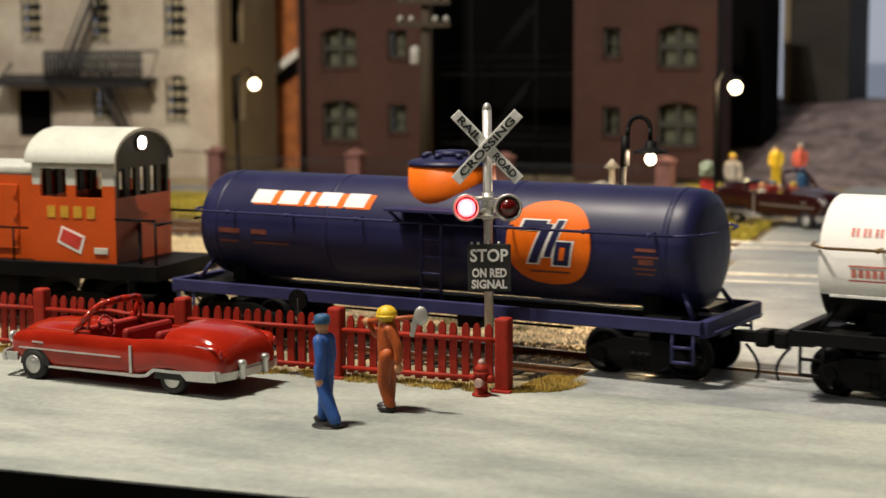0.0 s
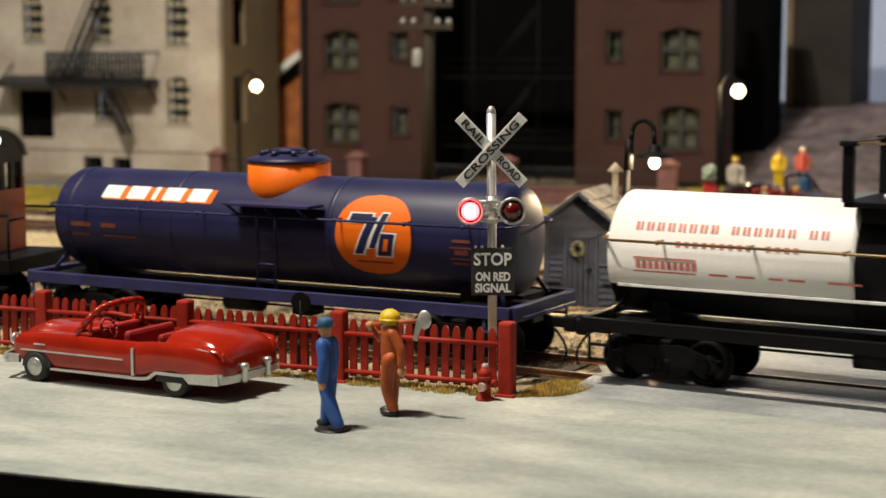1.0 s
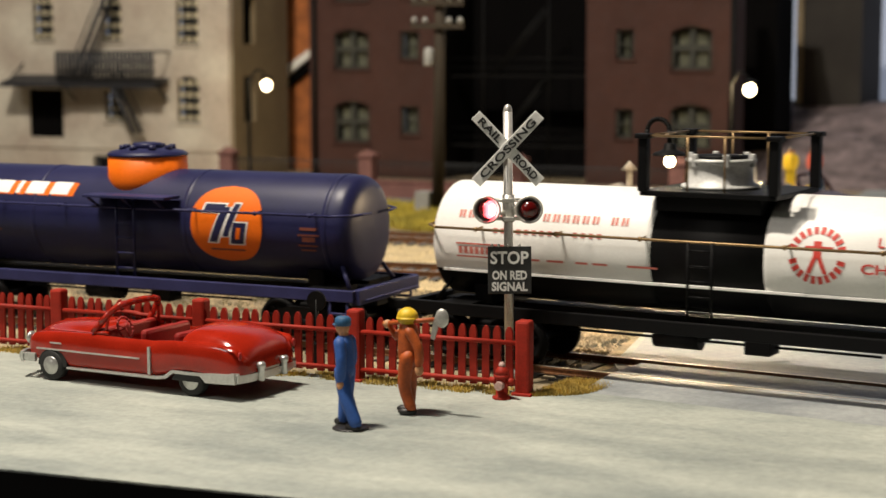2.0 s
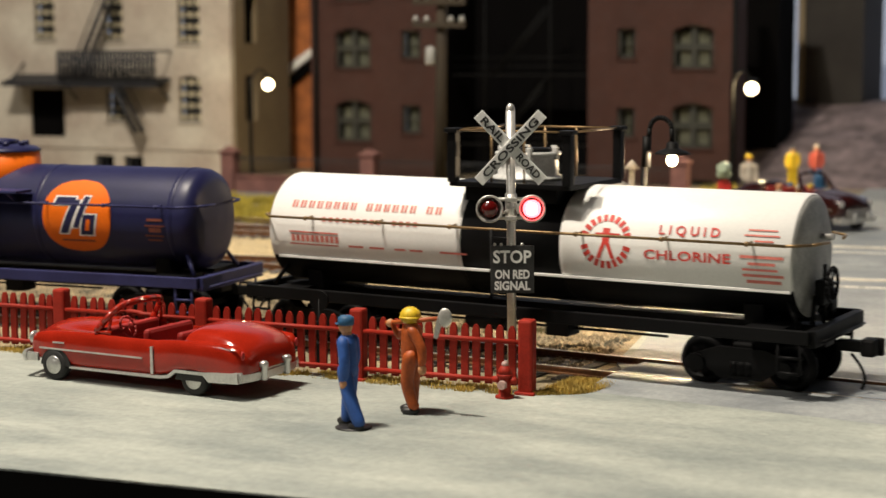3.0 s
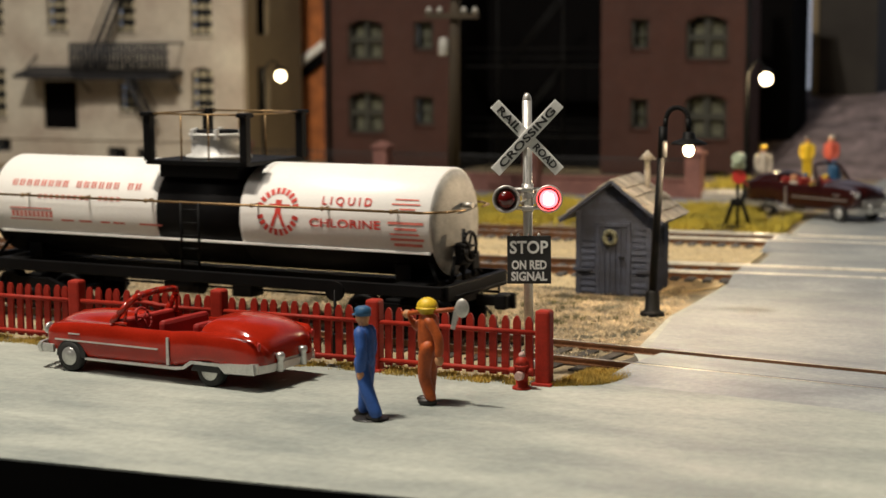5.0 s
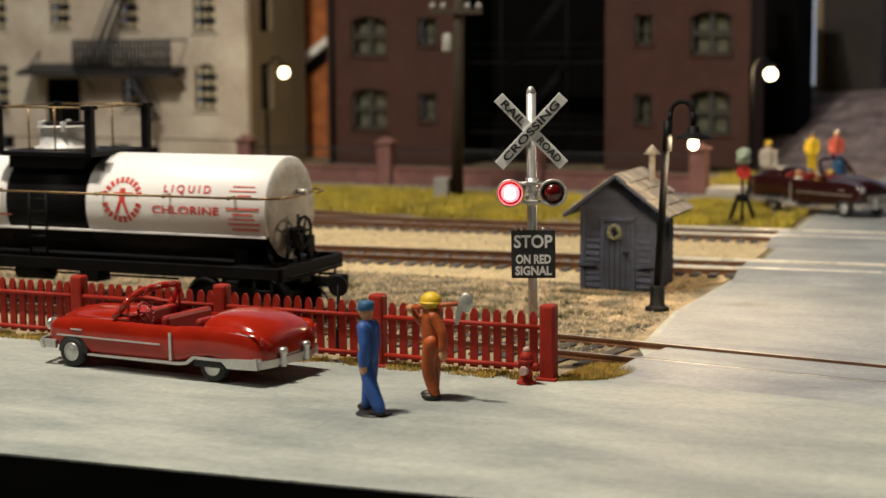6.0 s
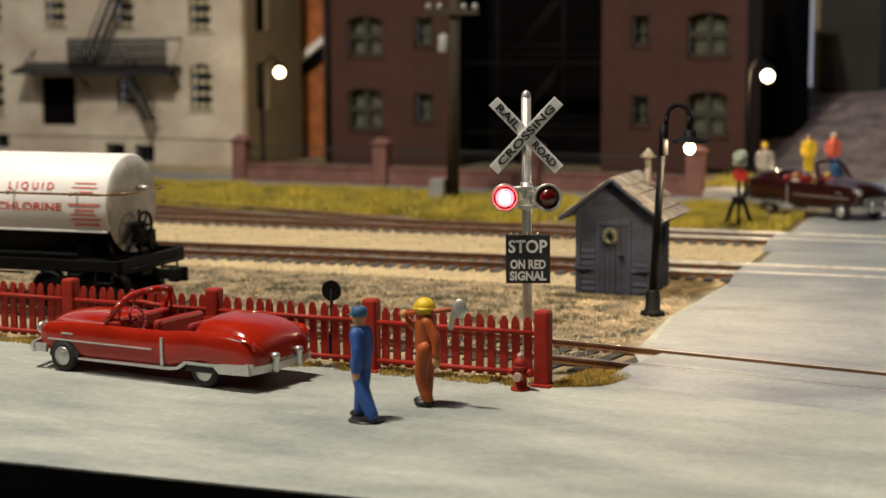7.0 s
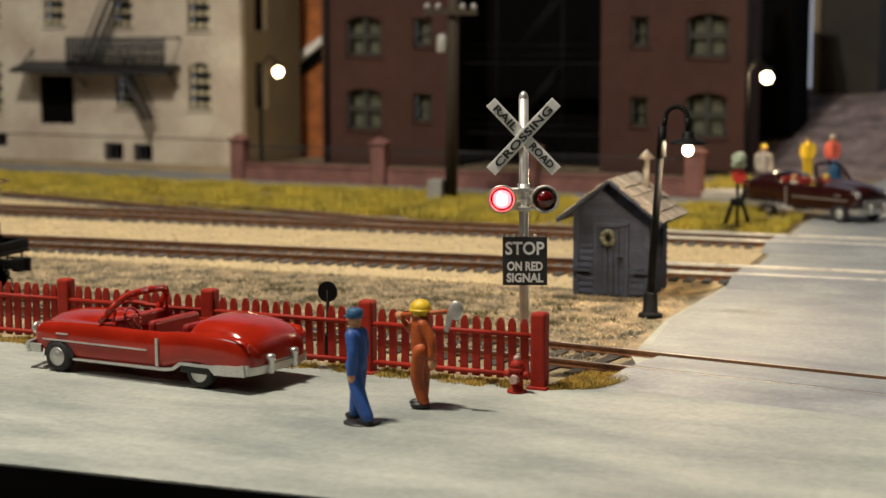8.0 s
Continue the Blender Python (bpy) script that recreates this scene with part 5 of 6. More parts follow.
    gl = [bm.verts.new(p) for p in ((0.66, -0.76, 1.0 * tall), (0.36, -0.66, 1.33 * tall), (0.27, -0.42, 1.45 * tall), (0.28, 0, 1.46 * tall), (0.27, 0.42, 1.45 * tall), (0.36, 0.66, 1.33 * tall), (0.66, 0.76, 1.0 * tall), (0.70, 0, 1.05 * tall))]
    bm.faces.new(gl)
    g = part("windscreen", bm, M["glass"], car)
    g.visible_shadow = False
    # seats, dash, steering wheel
    for x in (-0.36, -1.12):
        bm = bm_new()
        box(bm, x - 0.05, x + 0.55, -0.70, 0.70, 0.50, 0.72, bev=0.05)
        box(bm, x - 0.10, x + 0.06, -0.68, 0.68, 0.60, 1.07 * tall, bev=0.07)
        part("seat", bm, M["redseat"], car, "moulded bench seat")
    bm = bm_new()
    box(bm, 0.42, 0.60, -0.76, 0.76, 0.78, 1.04 * tall, bev=0.05)
    part("dashboard", bm, M["redseat"], car)
    bm = bm_new()
    for k in range(16):
        a, b = 2 * math.pi * k / 16, 2 * math.pi * (k + 1) / 16
        rod(bm, (0.28 + 0.08 * math.sin(a), 0.36 + 0.2 * math.cos(a), 1.02 + 0.19 * math.sin(a)), (0.28 + 0.08 * math.sin(b), 0.36 + 0.2 * math.cos(b), 1.02 + 0.19 * math.sin(b)), 0.024, seg=6)
    rod(bm, (0.28, 0.36, 1.02), (0.50, 0.36, 0.92), 0.03, seg=6)
    for a in (0.3, 2.4, 4.5):
        rod(bm, (0.28, 0.36, 1.02), (0.28 + 0.08 * math.sin(a), 0.36 + 0.2 * math.cos(a), 1.02 + 0.19 * math.sin(a)), 0.016, seg=5)
    part("steering_wheel", bm, M["redseat"], car)
    return car


convertible("convertible_car", P(-6.90, -1.50, 0.02, 0, 0, 175.3), M["carred"], "glossy red open convertible model car with silver trim", "model cars")
convertible("convertible_car", P(-1.45, 30.8, 0.02, 0, 0, -29.0), M["carmaroon"], "dark maroon open convertible model car with bright bumpers", "model cars", 1.28)


def disc_signal():
    t = thing("disc_marker", P(-4.80, 1.15, 0), "small black round track marker behind the fence", "track marker")
    bm = bm_new()
    rod(bm, (0, 0, 0), (0, 0, 1.3), 0.035, seg=8)
    box(bm, -0.12, 0.12, -0.12, 0.12, 0, 0.45, bev=0.02)
    part("stem", bm, M["lampblack"], t)
    bm = bm_new()
    rod(bm, (0, -0.03, 1.27), (0, 0.03, 1.27), 0.20, seg=22)
    part("disc", bm, M["lampblack"], t, "plain black disc")


disc_signal()


# ---- watchman's shed and lamps ----
def shed():
    s = thing("shed", P(-3.11, 10.5, 0, 0, 0, 3.6), "small blue-grey boarded watchman shed with shingled gable roof", "shed")
    w, d, h = 1.74, 1.98, 2.05
    apex = 2.72
    for y0, y1, nm in ((0.0, 0.08, "front_wall"), (d - 0.08, d, "back_wall")):
        bm = bm_new()
        prism(bm, [(0, 0), (w, 0), (w, h), (w / 2, apex), (0, h)], "y", y0, y1)
        part(nm, bm, M["shed"], s)
    for x0, x1 in ((0.0, 0.08), (w - 0.08, w)):
        bm = bm_new()
        box(bm, x0, x1, 0.08, d - 0.08, 0, h)
        part("side_wall", bm, M["shed"], s)
    # siding boards on the front and the near side
    for i in range(17):
        z = 0.10 + i * 0.155
        lim = 0.0 if z < h - 0.1 else (z + 0.1 - h) / (apex - h) * (w / 2) + 0.06
        segs = [(0.04 + lim, w - 0.04 - lim)]
        if z < 1.72:
            segs = [(0.04, 0.44), (1.30, w - 0.04)]
        for a, b in segs:
            if b - a < 0.1:
                continue
            bm = bm_new()
            prism(bm, [(0.0, z), (-0.045, z), (-0.012, z + 0.15), (0.0, z + 0.15)], "x", a, b)
            part("board", bm, M["shed"], s)
        if z < h - 0.1:
            for a, b in (((0.06, 0.55), (1.40, d - 0.06)) if 0.75 < z < 1.6 else ((0.06, d - 0.06),)):
                bm = bm_new()
                prism(bm, [(w, z), (w + 0.045, z), (w + 0.012, z + 0.15), (w, z + 0.15)], "y", a, b)
                part("board", bm, M["shed"], s)
    for x in (0.0, w):
        bm = bm_new()
        box(bm, x - 0.06, x + 0.06, -0.06, 0.05, 0, h, bev=0.01)
        part("corner_post", bm, M["shed"], s)
    door = bm_new()
    for i in range(5):
        box(door, 0.54 + i * 0.134, 0.66 + i * 0.134, -0.05, -0.005, 0.06, 1.68, bev=0.012)
    dr = part("door", door, M["shed"], s, "blue-grey plank door")
    bm = bm_new()
    for a, b, c, e in ((0.44, 0.54, 0.0, 1.78), (1.20, 1.30, 0.0, 1.78), (0.44, 1.30, 1.69, 1.80)):
        box(bm, a, b, -0.07, 0.0, c, e, bev=0.012)
    part("door_frame", bm, M["shed"], s)
    bm = bm_new()
    rod(bm, (1.02, -0.10, 0.95), (1.16, -0.10, 0.95), 0.03, seg=8)
    part("latch", bm, M["lampblack"], dr)
    bm = bm_new()
    for k in range(18):
        a = 2 * math.pi * k / 18
        ball(bm, (0.80 + 0.13 * math.cos(a), -0.08, 1.42 + 0.15 * math.sin(a)), 0.055 + 0.02 * random.random(), u=7, v=5)
    wreath = solid("wreath", bm, mat("dull_green_wreath", (0.10, 0.10, 0.06), 0.9, var=0.3, size=0.1), P(-3.11, 10.5, 0, 0, 0, 3.6), "small round olive wreath on the shed door", "wreath")
    # side window
    bm = bm_new()
    for a, b, c, e in ((0.58, 0.66, 0.78, 1.66), (1.30, 1.38, 0.78, 1.66), (0.58, 1.38, 1.58, 1.66), (0.55, 1.41, 0.74, 0.82), (0.96, 1.0, 0.8, 1.6)):
        box(bm, w, w + 0.06, a, b, c, e, bev=0.008)
    part("window_frame", bm, M["shed"], s)
    bm = bm_new()
    box(bm, w, w + 0.02, 0.64, 1.32, 0.8, 1.6)
    part("window_pane", bm, M["tankblack"], s, "dark window")
    bm = bm_new()
    for a, b in ((-0.12, 0.35), (w - 0.30, w + 0.1)):
        box(bm, a, b, -0.10, -0.03, 0.60, 0.68, bev=0.01)
    part("ledge", bm, M["shed"], s)
    # roof slabs with shingles
    run = math.hypot(w / 2 + 0.38, (apex - h) + 0.30)
    pitch = math.degrees(math.atan2(apex - h + 0.30, w / 2 + 0.38))
    for side in (-1, 1):
        bm = bm_new()
        box(bm, 0, run, -0.34, d + 0.30, 0.0, 0.06)
        roof = part("roof_slab", bm, M["shed"], s, at=P(w / 2, 0, apex + 0.04, 0, pitch if side > 0 else -pitch, 0))
        if side < 0:
            for v in roof.data.vertices:
                v.co.x = -v.co.x
            roof.data.flip_normals()
        rows, cols = 5, 8
        rl, cl = run / rows, (d + 0.64) / cols
        for r in range(rows):
            for c in range(cols):
                bm = bm_new()
                x0, y0 = r * rl - 0.03, -0.35 + c * cl + (0.0 if r % 2 else cl / 2) - cl / 4
                y1 = min(y0 + cl - 0.012, d + 0.33)
                y0 = max(y0, -0.36)
                j = random.uniform(-0.02, 0.02)
                pts = [(x0, 0.062), (x0 + rl + 0.05 + j, 0.085), (x0 + rl + 0.05 + j, 0.125), (x0, 0.085)]
                prism(bm, [(side * p, q) for p, q in pts], "y", y0, y1)
                part("shingle", bm, M["shingle"], roof)
    bm = bm_new()
    rod(bm, (w - 0.42, d - 0.5, 2.3), (w - 0.42, d - 0.5, 3.22), 0.085, seg=12)
    lathe(bm, [(0.22, 3.22), (0.02, 3.44)], (w - 0.42, d - 0.5, 0), seg=14)
    part("stove_pipe", bm, M["shingle"], s, "grey stove pipe with conical cap")


shed()


def point_lamp(name, x, y, z, watts, colour, r=0.14):
    d = bpy.data.lights.new(name, "POINT")
    d.energy, d.color, d.shadow_soft_size = watts, colour, r * K
    ob = new(name, d)
    ob.location = (x * K, y * K, z * K)


def shaded_lamp():
    t = thing("street_lamp", P(-0.55, 8.24, 0), "black gooseneck street lamp with lit bulb under a wide shade", "street lamp", "street lamps")
    bm = bm_new()
    lathe(bm, [(0.27, 0), (0.27, 0.07), (0.20, 0.10), (0.17, 0.12), (0.15, 0.50), (0.11, 0.56), (0.02, 0.57)], seg=20)
    part("base", bm, M["lampblack"], t, "stepped black base")
    bm = bm_new()
    rod(bm, (0, 0, 0.5), (0.20, 0, 4.15), 0.095, 0.075, seg=12)
    part("pole", bm, M["lampblack"], t)
    bm = bm_new()
    rod(bm, (0.19, 0, 3.55), (0.21, 0, 4.22), 0.11, 0.10, seg=10)
    pts = [Vector((0.24, 0, 4.15))] + [Vector((0.52 - 0.25 * math.cos(a), 0, 4.38 + 0.26 * math.sin(a))) for a in np.linspace(0.1, math.pi - 0.1, 12)] + [Vector((0.78, 0, 4.1))]
    for p, q in zip(pts, pts[1:]):
        rod(bm, p, q, 0.055, seg=8)
        ball(bm, q, 0.045, u=8, v=6)
    part("gooseneck", bm, M["lampblack"], t)
    bm = bm_new()
    lathe(bm, [(0.06, 4.12), (0.13, 4.09), (0.14, 3.99), (0.17, 3.96), (0.34, 3.90), (0.41, 3.85), (0.405, 3.84), (0.30, 3.87), (0.15, 3.91), (0.05, 3.92)], (0.79, 0, 0), seg=24)
    part("shade", bm, M["lampblack"], t, "wide flared metal shade")
    bm = bm_new()
    ball(bm, (0.79, 0, 3.71), 0.13, 1, 1, 1.1)
    b = part("bulb", bm, M["warmglow"], t, "glowing warm bulb")
    b.visible_shadow = False
    point_lamp("street_lamp_light", -0.55 + 0.79, 8.24, 3.68, 0.13, (1.0, 0.74, 0.46))


def globe_lamp(x, y, z, dx, base, label, watts):
    t = thing("globe_lamp", P(x - dx, y, 0), label, "street lamp", "street lamps")
    bm = bm_new()
    lathe(bm, [(0.22, base), (0.22, base + 0.1), (0.12, base + 0.3), (0.09, base + 0.4), (0.075, z + 0.1), (0.10, z + 0.15), (0.02, z + 0.4)], seg=14)
    part("pole", bm, M["lampblack"], t)
    bm = bm_new()
    pts = [Vector((0.0, 0, z - 0.3))] + [Vector((dx * k / 6, 0, z + 0.10 + 0.62 * math.sin(math.pi * (k / 6) * 0.9))) for k in range(7)]
    for p, q in zip(pts, pts[1:]):
        rod(bm, p, q, 0.05, seg=6)
    lathe(bm, [(0.10, z + 0.42), (0.28, z + 0.33), (0.30, z + 0.28)], (dx, 0, 0), seg=16)
    part("bracket", bm, M["lampblack"], t)
    bm = bm_new()
    ball(bm, (dx, 0, z), 0.24)
    b = part("globe", bm, M["warmglow"], t, "glowing warm glass globe")
    b.visible_shadow = False
    point_lamp("globe_lamp_light", x, y, z, watts, (1.0, 0.75, 0.42), 0.3)


shaded_lamp()
globe_lamp(-28.28, 40.0, 4.69, 0.95, 0.0, "black street lamp with glowing globe by the cream building", 0.045)
globe_lamp(-4.65, 36.0, 4.71, 0.75, 0.0, "black street lamp with glowing globe by the brick building", 0.14)


def switch_stand():
    t = thing("switch_stand", P(-3.2, 26.2, 0), "black switch stand with red target and pale green lamp", "switch stand")
    bm = bm_new()
    box(bm, -0.65, 0.65, -0.2, 0.2, 0, 0.12, bev=0.02)
    for s in (-1, 1):
        rod(bm, (s * 0.42, 0, 0.1), (s * 0.12, 0, 1.0), 0.07, seg=8)
    rod(bm, (0, 0, 0.1), (0, 0, 2.0), 0.05, seg=8)
    box(bm, -0.2, 0.2, -0.12, 0.12, 0.75, 1.0, bev=0.03)
    part("stand", bm, M["lampblack"], t)
    bm = bm_new()
    rod(bm, (0.05, -0.06, 1.72), (0.05, -0.02, 1.72), 0.235, seg=20)
    part("target", bm, M["redlens"], t, "round red target")
    bm = bm_new()
    ball(bm, (0.02, 0, 2.28), 0.21, 1.1, 1, 1.1)
    rod(bm, (0.02, 0, 2.0), (0.02, 0, 2.12), 0.2, 0.26, seg=12)
    rod(bm, (0.02, -0.34, 2.34), (0.02, 0.34, 2.34), 0.16, seg=12)
    part("lamp", bm, M["greenlens"], t, "pale green lamp")


switch_stand()


# ---- standing and seated model figures far back ----
def toy_person(x, y, z, h, top, low, cap, turn, seated=False, label="small painted model figure"):
    bm = bm_new()
    k = h / 1.75
    if not seated:
        for s in (-1, 1):
            limb(bm, [(0, s * 0.1 * k, 0.9 * k, 0.13 * k), (0, s * 0.1 * k, 0.45 * k, 0.11 * k), (0, s * 0.1 * k, 0.06 * k, 0.09 * k)], 1)
    limb(bm, [(0, 0, 0.9 * k, 0.2 * k), (0, 0, 1.4 * k, 0.18 * k)], 0)
    for s in (-1, 1):
        limb(bm, [(0, s * 0.22 * k, 1.4 * k, 0.09 * k), (0.05, s * 0.26 * k, 1.1 * k, 0.08 * k), (0.14, s * 0.2 * k, 0.9 * k, 0.07 * k)], 0)
    ball(bm, (0, 0, 1.64 * k), 0.125 * k, mi=2)
    ball(bm, (0, 0, 1.71 * k), 0.135 * k, 1, 1, 0.7, 3)
    solid("toy_figure", bm, [top, low, M["skin"], cap], P(x, y, z, 0, 0, turn), label, "figurine", "far model figures")


CR, YE, RD, BL = M["cream"], M["yellow"], mat("coral_paint", (0.55, 0.10, 0.06), 0.6), M["cap"]
toy_person(-4.6, 35.6, 0.25, 1.9, CR, M["curtain"], YE, -60, label="cream painted model figure standing by the maroon car")
toy_person(-3.0, 36.0, 0.9, 1.6, YE, YE, M["tie"], -90, label="model figure in orange and yellow beside the maroon car")
toy_person(-2.15, 36.3, 0.9, 1.65, RD, BL, CR, -90, label="model figure in coral red top beside the maroon car")
for x, y, top, cap, w in ((-2.55, 31.55, CR, M["skin"], "cream"), (-2.3, 32.2, M["insul"], BL, "grey"), (-1.75, 31.1, YE, CR, "yellow"), (-1.5, 31.8, CR, YE, "pale")):
    toy_person(x + 0.2, y - 0.8, -0.15, 1.6, top, top, cap, -27, True, w + " model figure seated in the maroon car")
toy_person(-1.3, 32.4, 0.45, 1.45, BL, BL, BL, -27, True, "blue capped model figure behind the maroon car")


# ---- buildings ----
def facade(bm, x0, x1, z0, z1, y0, y1, holes, mi=0):
    """A wall in the x-z plane with rectangular openings (x0, x1, z0, z1)."""
    xs = sorted({x0, x1, *[v for h in holes for v in h[:2]]})
    zs = sorted({z0, z1, *[v for h in holes for v in h[2:4]]})
    grid = [[bm.verts.new((x, y0, z)) for z in zs] for x in xs]
    made = []
    for i, (a, b) in enumerate(zip(xs, xs[1:])):
        for j, (c, d) in enumerate(zip(zs, zs[1:])):
            cx, cz = (a + b) / 2, (c + d) / 2
            if any(h[0] < cx < h[1] and h[2] < cz < h[3] for h in holes):
                continue
            f = bm.faces.new((grid[i][j], grid[i + 1][j], grid[i + 1][j + 1], grid[i][j + 1]))
            f.material_index = mi
            made.append(f)
    r = bmesh.ops.extrude_face_region(bm, geom=made, use_keep_orig=True)
    bmesh.ops.translate(bm, vec=(0, y1 - y0, 0), verts=[v for v in r["geom"] if isinstance(v, bmesh.types.BMVert)])
    bmesh.ops.delete(bm, geom=[v for v in bm.verts if not v.link_faces], context="VERTS")
    return bm


def arch_fill(bm, h, y0, y1, rise, mi=0):
    """Fills the top corners of an opening to leave a flat arch."""
    x0, x1, z0, z1 = h
    n = 8
    for s in (0, 1):
        pts = []
        for k in range(n + 1):
            u = k / n
            x = x0 + (x1 - x0) * 0.5 * u if s == 0 else x1 - (x1 - x0) * 0.5 * u
            pts.append((x, z1 - rise * (1 - u) ** 2))
        pts.append((x0 if s == 0 else x1, z1 + 0.002))
        prism(bm, pts, "y", y0, y1, mi)


def window(parent, h, y, frame, cols, rows, curtain=False, bar=0.06, sill=None, border=0.12, tall=False):
    x0, x1, z0, z1 = h
    w = new("window")
    w.parent = parent
    bm = bm_new()
    for a, b, c, d in ((x0, x0 + border, z0, z1), (x1 - border, x1, z0, z1), (x0, x1, z0, z0 + border), (x0, x1, z1 - border, z1)):
        box(bm, a, b, y + 0.18, y + 0.28, c, d)
    for i in range(1, cols):
        x = x0 + (x1 - x0) * i / cols
        box(bm, x - bar / 2, x + bar / 2, y + 0.20, y + 0.26, z0, z1)
    for i in range(1, rows):
        z = z0 + (z1 - z0) * i / rows
        box(bm, x0, x1, y + 0.21, y + 0.25, z - bar / 2, z + bar / 2)
    part("window_frame", bm, frame, w)
    # board behind the opening, near-black for the shade of an unlit room
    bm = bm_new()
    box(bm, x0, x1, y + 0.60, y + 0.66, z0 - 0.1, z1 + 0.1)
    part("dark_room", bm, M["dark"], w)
    if curtain:
        for a, b in ((x0 + 0.28, x0 + 0.80), (x1 - 0.80, x1 - 0.28)) if x1 - x0 > 1.4 else ((x0 + 0.3, x1 - 0.3),):
            bm = bm_new()
            n = 10
            pts = [(a + (b - a) * k / n, y + 0.42 + 0.05 * (k % 2)) for k in range(n + 1)]
            prism(bm, pts + [(p, q + 0.02) for p, q in pts[::-1]], "z", z0 + 0.15, z0 + (z1 - z0) * 0.85)
            part("curtain", bm, M["curtain"], w, "pale hanging curtain")
    if sill:
        bm = bm_new()
        box(bm, x0 - 0.1, x1 + 0.1, y - 0.10, y + 0.12, z0 - 0.12, z0, bev=0.02)
        part("window_sill", bm, sill, w)
    return w


def brick_building():
    b = thing("brick_building", P(0, 0, 0), "dark red brick building with arched windows and a dark recess", "building")
    Y = 47.0
    for (x0, x1), wide, small in (((-29.8, -22.55), (-28.42, -26.46), (-24.74, -23.72)), ((-15.06, -8.2), (-10.98, -9.05), (-13.62, -12.76))):
        holes = []
        for z0, z1, s0, s1 in ((5.38, 7.36, 5.86, 7.24), (1.74, 3.80, 2.18, 3.56), (8.75, 9.45, 8.85, 9.45)):
            holes += [(*wide, z0, z1), (*small, s0, s1)]
        if x0 > -20:
            holes.append((-10.05, -9.0, -0.25, 0.28))
        bm = bm_new()
        facade(bm, x0, x1, -1.0, 9.6, Y, Y + 0.5, holes)
        wall = part("wall", bm, M["brick"], b, "red-brown brick wall")
        for h in holes[0::2] if x0 < -20 else holes[0:6:2]:
            bm = bm_new()
            arch_fill(bm, h, Y + 0.02, Y + 0.48, 0.28)
            part("arch_fill", bm, M["brick"], wall)
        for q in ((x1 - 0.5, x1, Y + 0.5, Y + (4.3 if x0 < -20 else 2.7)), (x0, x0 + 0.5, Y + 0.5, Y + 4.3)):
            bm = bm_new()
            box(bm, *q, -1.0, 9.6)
            # inner returns are near-black: the recess shade is in their colour
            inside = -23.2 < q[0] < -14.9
            part("return_wall", bm, M["dark"] if inside else M["brick"], b, "recess side, its shade put into the colour" if inside else "")
        for i, h in enumerate(holes):
            big = (h[1] - h[0]) > 1.5
            window(b, h, Y, M["frame"], 2 if big else 1, 2, curtain=h[3] > 0.5, bar=0.28 if big else 0.06, sill=M["brick"], border=0.14)
            if big:
                bm = bm_new()
                n = 9
                cx, hw = (h[0] + h[1]) / 2, (h[1] - h[0]) / 2
                up = [(cx + (hw + 0.12) * (2 * k / n - 1), h[3] + 0.20 - 0.30 * (2 * k / n - 1) ** 2) for k in range(n + 1)]
                dn = [(cx + hw * (2 * k / n - 1), h[3] + 0.0 - 0.28 * (2 * k / n - 1) ** 2) for k in range(n + 1)]
                prism(bm, up + dn[::-1], "y", Y - 0.05, Y + 0.05)
                part("window_arch", bm, M["brick"], b)
    # back of the recess, its shade put into a near-black colour
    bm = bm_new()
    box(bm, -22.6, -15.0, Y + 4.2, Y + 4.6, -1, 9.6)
    part("recess_wall", bm, M["dark"], b, "recess wall, its shade put into the colour")
    # iron stairs in the recess
    yy = Y + 1.2
    for z in (1.6, 5.0):
        bm = bm_new()
        box(bm, -22.5, -15.1, yy, yy + 1.0, z, z + 0.08)
        part("landing", bm, M["lampblack"], b)
        for dz in (0.45, 0.9):
            bm = bm_new()
            rod(bm, (-22.5, yy, z + dz), (-15.1, yy, z + dz), 0.03, seg=6)
            part("guard_rail", bm, M["lampblack"], b)
        for dy in (0.0, 0.7):
            bm = bm_new()
            rod(bm, (-20.4, yy + dy, z), (-17.6, yy + dy, z + 3.3), 0.06, seg=6)
            part("stair_string", bm, M["lampblack"], b)
    for x in (-20.8, -17.4):
        bm = bm_new()
        rod(bm, (x, yy, -0.5), (x, yy, 9.4), 0.05, seg=6)
        part("column", bm, M["lampblack"], b)
    for x in (-29.45, -8.05):
        bm = bm_new()
        rod(bm, (x, Y - 0.12, -0.5), (x, Y - 0.12, 9.6), 0.12, seg=10)
        part("downpipe", bm, M["lampblack"], b)


brick_building()


